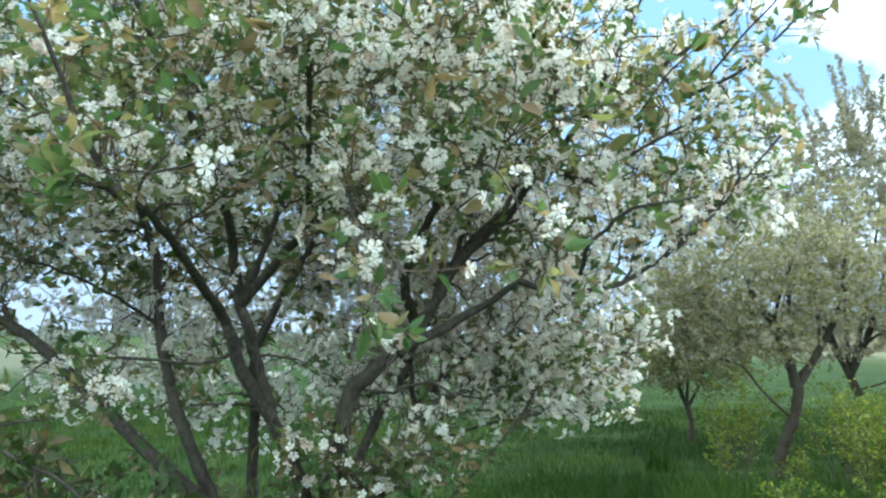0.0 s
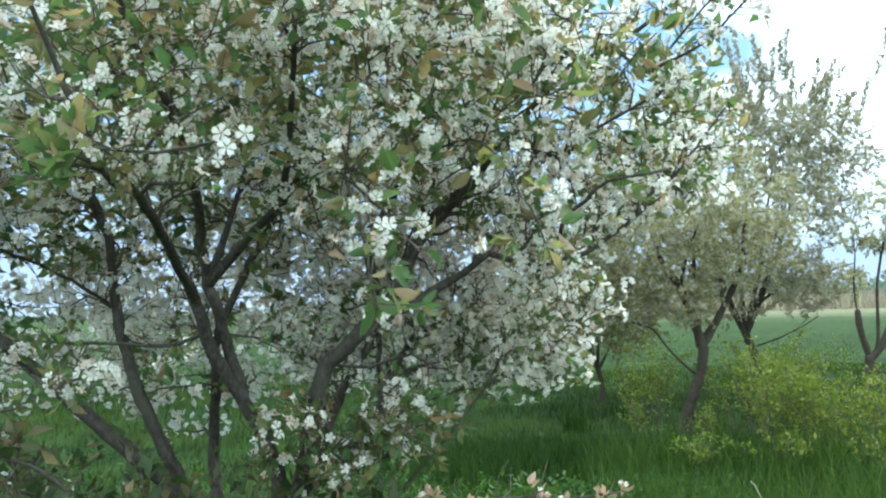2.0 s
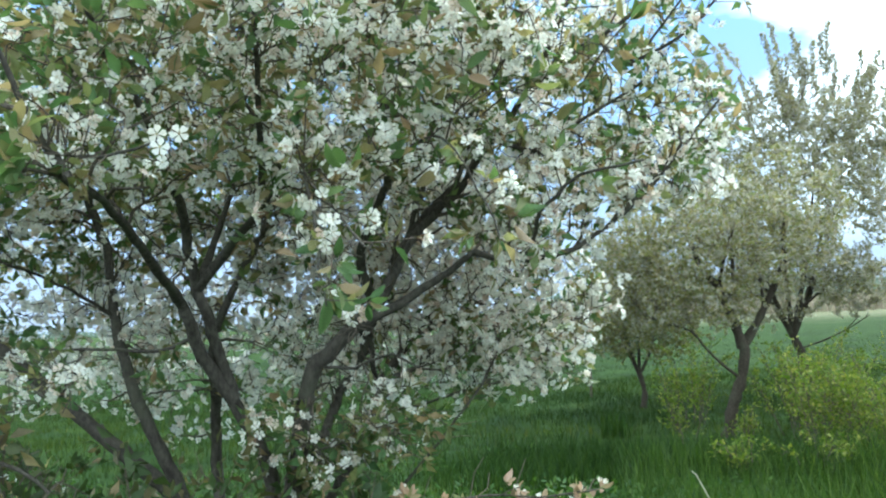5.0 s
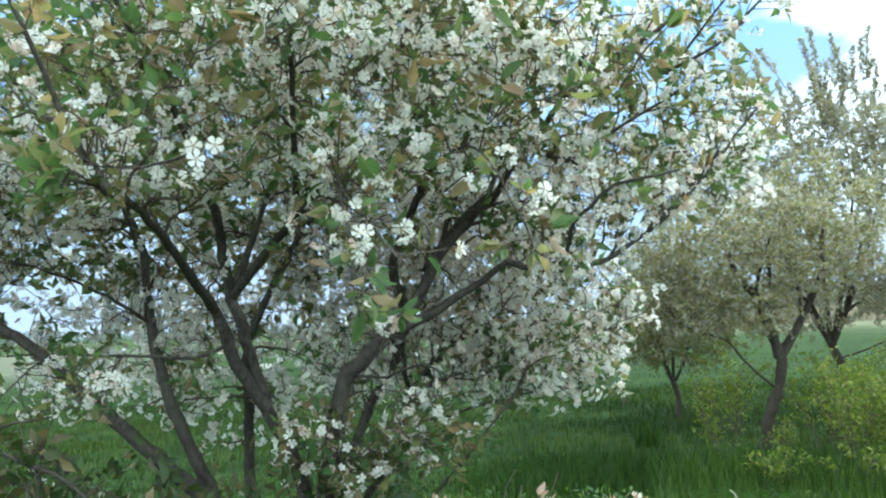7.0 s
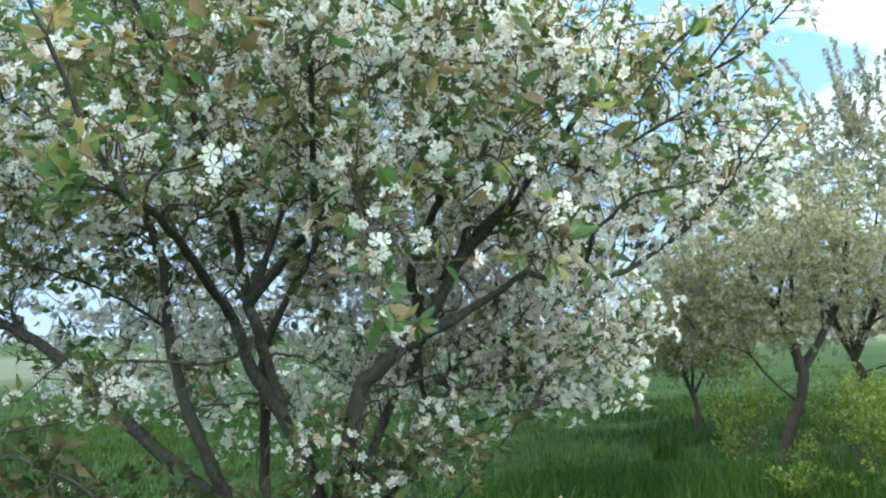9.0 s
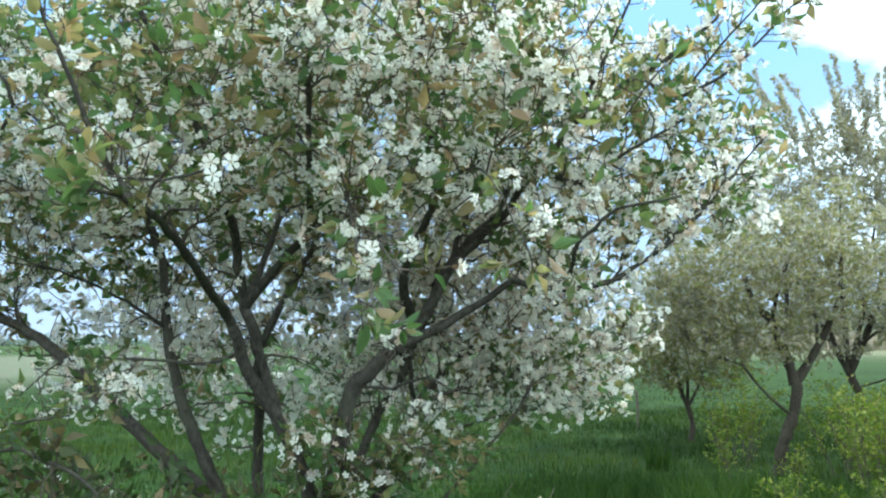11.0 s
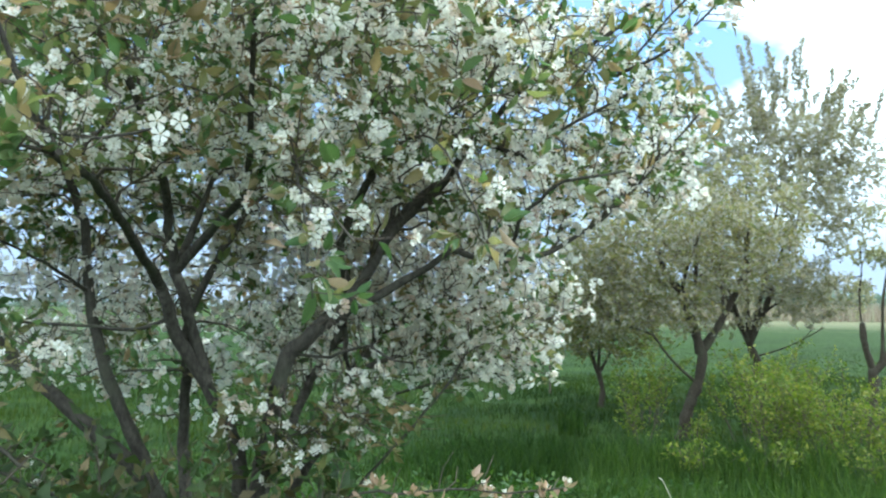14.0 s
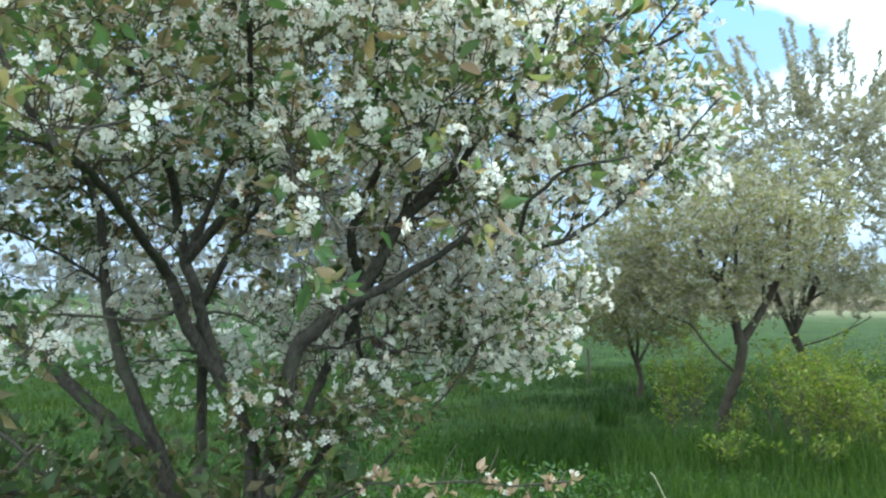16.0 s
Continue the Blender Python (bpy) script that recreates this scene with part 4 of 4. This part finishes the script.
orchard_tree("fruit tree with a crooked leaning trunk and fading beige blossom", (3.54, 9.3), (3.81, 9.3, 1.06),
             [([(3.81, 9.3, 1.0), (3.72, 9.3, 1.31), (3.64, 9.3, 1.51), (3.57, 9.3, 1.71), (3.37, 9.25, 1.93), (3.2, 9.2, 2.4)], (0.062, 0.015)),
              ([(3.82, 9.3, 1.02), (3.95, 9.3, 1.21), (4.09, 9.3, 1.44), (4.21, 9.3, 1.65), (4.37, 9.3, 2.0), (4.38, 9.3, 2.25), (4.5, 9.4, 2.7)], (0.05, 0.013)),
              ([(3.66, 9.3, 1.48), (3.78, 9.4, 1.75), (3.84, 9.5, 2.1), (3.8, 9.5, 2.6)], (0.03, 0.01)),
              ([(3.74, 9.3, 0.66), (3.53, 9.3, 0.84), (3.35, 9.3, 1.04), (3.22, 9.3, 1.21), (2.94, 9.3, 1.31), (2.7, 9.35, 1.42)], (0.017, 0.007)), ([(4.1, 9.3, 1.46), (4.2, 9.6, 1.75), (4.25, 9.8, 2.3)], (0.025, 0.01)), ([(3.57, 9.3, 1.7), (3.6, 9.15, 2.0), (3.7, 9.0, 2.4)], (0.022, 0.01))],
             [((3.45, 9.3, 2.25), (1.25, 1.1, 0.85), 4), ((2.75, 9.5, 1.75), (0.55, 0.6, 0.5), 1), ((4.4, 9.4, 2.5), (0.9, 0.9, 0.8), 1.6), ((2.6, 9.7, 1.9), (0.7, 0.6, 0.75), 1.6), ((3.1, 9.3, 1.5), (0.9, 0.9, 0.3), 1.0)], 1150, 21, (0, 3), 3.4, PETAL_FADED, LEAF_DULL, trunk_r=0.064,
             bole=((3.62, 9.3, 0.24), (3.70, 9.3, 0.5), (3.77, 9.3, 0.69), (3.825, 9.3, 0.9)))
orchard_tree("taller fruit tree with upright shoots and greyish fading blossom", (6.75, 13.8), (6.5, 13.7, 0.95),
             [(5.9, 13.6, 2.9), (6.6, 13.9, 4.0), (7.3, 13.7, 3.2), (6.9, 13.2, 3.9), (5.6, 13.9, 3.4), (7.7, 13.9, 3.7), ([(6.6, 13.75, 0.7), (7.0, 13.7, 0.82), (7.45, 13.7, 1.0), (7.86, 13.7, 1.22)], (0.018, 0.008)), ([(6.55, 13.7, 1.3), (7.2, 13.7, 1.75), (7.9, 13.7, 1.95), (8.6, 13.7, 2.15)], (0.03, 0.008))],
             [((6.55, 13.7, 3.4), (2.05, 1.5, 1.6), 5), ((6.9, 13.7, 4.5), (1.7, 1.0, 0.8), 2.6), ((5.1, 13.6, 3.7), (0.8, 0.9, 1.0), 1.5), ((8.1, 13.7, 4.0), (1.0, 0.9, 1.3), 2.8), ((6.3, 13.5, 1.9), (1.8, 1.2, 0.8), 2.6), ((7.7, 13.6, 1.85), (0.95, 0.7, 0.5), 1.2)], 2000, 22, (1, 4), 3.2, PETAL_FADED, LEAF_DULL,
             shoots=60, tops=((6.95, 13.7, 4.9), (1.9, 0.9, 1.3)), flower_size=0.022, leaf_len=(0.024, 0.05))
orchard_tree("small low fruit tree with dull brownish young leaves", (3.45, 12.3), (3.42, 12.3, 0.55),
             [(3.2, 12.3, 1.4), (3.75, 12.4, 1.3), (3.4, 12.1, 1.7), (3.0, 12.5, 1.8)],
             [((3.35, 12.3, 1.75), (1.05, 0.9, 0.85), 2), ((3.4, 12.2, 1.15), (1.15, 0.8, 0.45), 1.6)], 860, 23, (0, 1), 3.8, PETAL_FADED, LEAF_OLIVE, trunk_r=0.04)
orchard_tree("sparse fruit tree, one limb lopped, ochre-green leaf tufts", (7.5, 11.9), (7.59, 11.9, 0.62),
             [([(7.59, 11.9, 0.56), (7.54, 11.9, 0.76), (7.47, 11.9, 0.99), (7.43, 11.9, 1.32)], (0.055, 0.048)),
              ([(7.43, 11.9, 1.26), (7.4, 11.9, 1.7), (7.45, 11.9, 2.23), (7.41, 11.9, 2.59)], (0.016, 0.007)),
              ([(7.70, 11.9, 0.68), (7.75, 11.9, 0.92), (7.76, 11.9, 1.29), (7.78, 11.9, 1.69), (7.87, 11.9, 2.14), (7.99, 11.9, 2.59), (8.1, 11.9, 3.13)], (0.03, 0.01)),
              ([(7.59, 11.9, 0.58), (7.76, 11.9, 0.74), (7.99, 11.9, 1.14), (8.16, 11.9, 1.45), (8.19, 11.9, 1.68), (8.28, 11.9, 2.04), (8.27, 11.9, 2.4), (8.17, 11.9, 2.63)], (0.065, 0.016)),
              ([(8.26, 11.9, 1.98), (8.49, 11.9, 2.22), (8.7, 11.9, 2.44), (9.01, 11.9, 2.67)], (0.024, 0.01)),
              ([(8.1, 11.9, 1.37), (8.41, 11.9, 1.72), (8.71, 11.9, 1.85), (9.12, 11.9, 1.94)], (0.04, 0.012))],
             [((7.96, 11.9, 2.36), (0.26, 0.3, 0.2), 2), ((7.45, 11.9, 2.4), (0.28, 0.3, 0.2), 2), ((8.6, 11.9, 2.6), (0.4, 0.3, 0.25), 2.4), ((8.6, 11.9, 1.95), (0.45, 0.3, 0.2), 2.4),
              ((8.1, 11.9, 3.0), (0.6, 0.4, 0.4), 2), ((9.0, 11.9, 2.5), (0.4, 0.4, 0.4), 1.5), ((7.4, 11.9, 1.75), (0.2, 0.2, 0.3), 0.6)], 300, 24, (0, 1), 6.5, PETAL_FADED, LEAF_OCHRE, trunk_r=0.085, gap=0.05, bare=0.2, leaf_len=(0.03, 0.06))


# ---- shrubs ----
def shrub(label, base, height, spread, stems, seed, leafmat, leaf_len, gap=0.03):
    base = np.array([base[0], base[1], float(ground_height(*base[:2]))])
    bush = thing("shrub", label, "shrub", tuple(base), "shrubs under the trees")
    g = Grower(seed)
    rng = g.rng
    for k in range(stems):
        a = rng.uniform(0, 2 * math.pi)
        out_by = spread * math.sqrt(rng.random())
        top = base + np.array([math.cos(a) * out_by, math.sin(a) * out_by * 0.8, height * rng.uniform(0.55, 1.0)])
        foot = base + np.array([math.cos(a), math.sin(a), 0]) * out_by * 0.3 + (0, 0, -0.02)
        pts = catmull([foot, foot * 0.45 + top * 0.55 + (0, 0, 0.12), top], 0.06)
        pts[1:] += rng.normal(size=(len(pts) - 1, 3)) * 0.008
        v, f = tube(pts, np.linspace(0.007, 0.002, len(pts)), 5)
        part("stem", mesh_from("stem", v - base, f, [TWIG]), bush)
        g.spurs(pts, gap, (0.03, 0.2), skip=0.25, up=0.4)
    nodes, ways = np.vstack(g.nodes), np.vstack(g.ways)
    idx = np.repeat(np.arange(len(nodes)), rng.poisson(2.0, len(nodes)))
    d = unit(ways[idx] + rng.normal(size=(len(idx), 3)) * 0.9)
    part("leaves", scatter("leaves", LEAF_FAR, nodes[idx] + rng.normal(size=(len(idx), 3)) * 0.012 - base, frames_for(d, rng), rng.uniform(*leaf_len, len(idx)), [leafmat, STALK]), bush, "yellow-green young leaves", "stuff")
    v, f = join(g.twigs)
    part("twigwork", mesh_from("twigwork", v - base, f, [TWIG]), bush, "thin green-brown twigs", "stuff")


SHRUBS = [  # place, height, spread, stems
    ((3.75, 7.5), 1.0, 0.62, 13), ((4.25, 7.1), 0.85, 0.8, 14), ((4.5, 6.4), 0.7, 0.65, 12), ((4.95, 6.2), 0.65, 0.7, 13),
    ((4.15, 8.5), 1.1, 0.6, 12), ((4.9, 8.2), 0.95, 0.85, 14), ((5.7, 8.4), 0.75, 0.8, 12), ((3.25, 10.0), 0.75, 0.4, 6), ((5.3, 7.1), 0.7, 0.7, 12), ((4.6, 7.6), 0.9, 0.8, 12),
    ((4.4, 9.2), 1.15, 0.8, 11), ((5.2, 10.0), 0.9, 0.9, 12), ((2.8, 6.9), 0.34, 0.3, 6), ((3.3, 6.7), 0.36, 0.35, 7), ((3.6, 10.5), 1.1, 0.5, 8), ((3.5, 8.7), 0.38, 0.3, 6), ((4.05, 6.0), 0.4, 0.5, 8), ((3.0, 9.0), 0.5, 0.3, 5)]
for k, (place, tall, spread, stems) in enumerate(SHRUBS):
    shrub("yellow-green leafy shrub in the tall grass" if k < 4 else "looser yellow-green shrub below the fruit trees", place, tall, spread, stems, 31 + k, LEAF_YELLOW, (0.026, 0.055), 0.03)


# sucker leaves coloured darker for the shade round the tree's foot
for k, (place, tall, spread, stems) in enumerate([((-1.15, 3.1), 0.95, 0.35, 15), ((-1.75, 3.0), 1.0, 0.4, 15), ((-0.65, 3.1), 1.0, 0.32, 14),
                                                   ((-0.62, 1.95), 1.18, 0.26, 12), ((-1.02, 2.0), 1.25, 0.28, 14), ((-0.24, 2.05), 1.06, 0.22, 10), ((-1.4, 2.2), 1.15, 0.3, 12)]):
    shrub("leafy green sucker shoots round the foot of the cherry", place, tall, spread, stems, 81 + k, LEAF_SHADED, (0.025, 0.055))


def sapling(label, base, points, seed, leafmat, leaf_len):
    """A single thin upright shoot with leaves along it."""
    base = np.array([base[0], base[1], float(ground_height(*base))])
    young = thing("sapling", label, "sapling", tuple(base))
    g = Grower(seed)
    pts = catmull([base + (0, 0, -0.02), *[np.array(p) for p in points]], 0.05)
    v, f = tube(pts, np.linspace(0.008, 0.002, len(pts)), 6)
    part("stem", mesh_from("stem", v - base, f, [TWIG]), young)
    g.spurs(pts, 0.04, (0.015, 0.045), skip=0.45, up=0.5)
    nodes, ways = np.vstack(g.nodes), np.vstack(g.ways)
    idx = np.repeat(np.arange(len(nodes)), g.rng.poisson(1.6, len(nodes)))
    d = unit(ways[idx] + g.rng.normal(size=(len(idx), 3)) * 0.8)
    part("leaves", scatter("leaves", LEAF_SHAPE, nodes[idx] - base, frames_for(d, g.rng), g.rng.uniform(*leaf_len, len(idx)), [leafmat, STALK]), young, "pale green young leaves", "stuff")


sapling("slender leaning sapling with small pale green leaves", (4.36, 5.6), [(4.29, 5.6, 0.36), (4.20, 5.6, 0.73), (4.06, 5.6, 1.08), (3.98, 5.6, 1.29), (3.90, 5.6, 1.45)], 51, LEAF_YELLOW, (0.02, 0.04))


# ---- smaller things in the grass ----
def rod(name, label, category, points, r0, r1, mat):
    base = np.array(points[0])
    top = thing(name, label, category, tuple(base))
    pts = catmull(points, 0.06)
    v, f = tube(pts, np.linspace(r0, r1, len(pts)), 7, 0.06, bark_rng)
    part("stem" if name != "stake" else "shaft", mesh_from(name, v - base, f, [mat]), top)


rod("dry_stalk", "bare pale dry stalk standing in the grass", "stalk", [(0.62, 1.27, -0.02), (0.58, 1.25, 0.5), (0.465, 1.20, 1.06), (0.40, 1.183, 1.23), (0.384, 1.183, 1.256)], 0.0014, 0.0007, DRY)
rod("stake", "thin weathered wooden stake in the meadow", "stake", [(3.13, 14.4, -0.05), (3.14, 14.4, 0.3), (3.12, 14.4, 0.62)], 0.024, 0.022, TWIG)


def herbs(name, label, count, x, y, size, seed, mat, lift=0.12):
    """Low broad-leaved plants among the grass."""
    rng = np.random.default_rng(seed)
    middles = np.stack([rng.uniform(*x, count // 9), rng.uniform(*y, count // 9)], -1)
    c = middles[rng.integers(0, len(middles), count)] + rng.normal(size=(count, 2)) * 0.09
    pos = np.stack([c[:, 0], c[:, 1], ground_height(c[:, 0], c[:, 1]) + rng.uniform(0.02, lift, count)], -1)
    d = unit(rng.normal(size=(count, 3)) * (1, 1, 0.4) + np.array([0, 0, 0.7]))
    ob = new(name, scatter(name, LEAF_SHAPE, pos, frames_for(d, rng), rng.uniform(*size, count), [mat, STALK]))
    tagged(ob, label, "plants", kind="stuff")


HERB = thin("herb_leaf", [(0.0, (0.022, 0.055, 0.008)), (0.6, (0.042, 0.09, 0.012)), (1.0, (0.075, 0.12, 0.02))], through_light=0.4, tint=(1.1, 1.15, 0.5))
herbs("meadow_herbs", "bright green broad-leaved herbs low in the grass", 5000, (-0.8, 2.6), (4.2, 6.6), (0.03, 0.075), 61, HERB, 0.16)
herbs("meadow_herbs", "scattered broad-leaved herbs in the meadow", 2200, (-5, 6), (5, 9), (0.03, 0.06), 62, HERB, 0.09)


def treeline(label, count, x, y, tall, seed):
    """A far belt of trees, as loose foliage with gaps and an uneven top."""
    rng = np.random.default_rng(seed)
    px, py = rng.uniform(*x, count), rng.uniform(*y, count)
    top = tall * (0.45 + 0.55 * np.abs(np.sin(px * 0.09) * np.cos(px * 0.037 + 1) + 0.3 * np.sin(px * 0.31)))
    pos = np.stack([px, py, ground_height(px, py) + top * rng.random(count) ** 0.7], -1)
    d = unit(rng.normal(size=(count, 3)))
    ob = new("treeline", scatter("treeline", LEAF_FAR, pos, frames_for(d, rng), rng.uniform(0.7, 1.7, count), [FAR_LEAF, TWIG]))
    tagged(ob, label, "trees", kind="stuff")


treeline("low hazy belt of trees beyond the dry field", 14000, (20, 200), (152, 172), 8.5, 71)
treeline("faint line of trees along the far edge of the field", 9000, (-330, 40), (380, 400), 5.0, 72)
REED = thin("dry_reed_blade", [(0.0, (0.22, 0.175, 0.12)), (0.5, (0.30, 0.24, 0.17)), (1.0, (0.24, 0.235, 0.14))], through_light=0.3, grain=3)
blades("dry_reeds", "belt of pale dry reeds along the far side of the field", 16000, (9, 190), (112, 150), (1.6, 3.8), (0.12, 0.26), 73,
       lambda x, y, r: (x > 0.12 * y + 2 + 6 * np.sin(y * 0.2)) & (r.random(len(x)) < np.clip((y - 105) / 25, 0.2, 1)), REED)
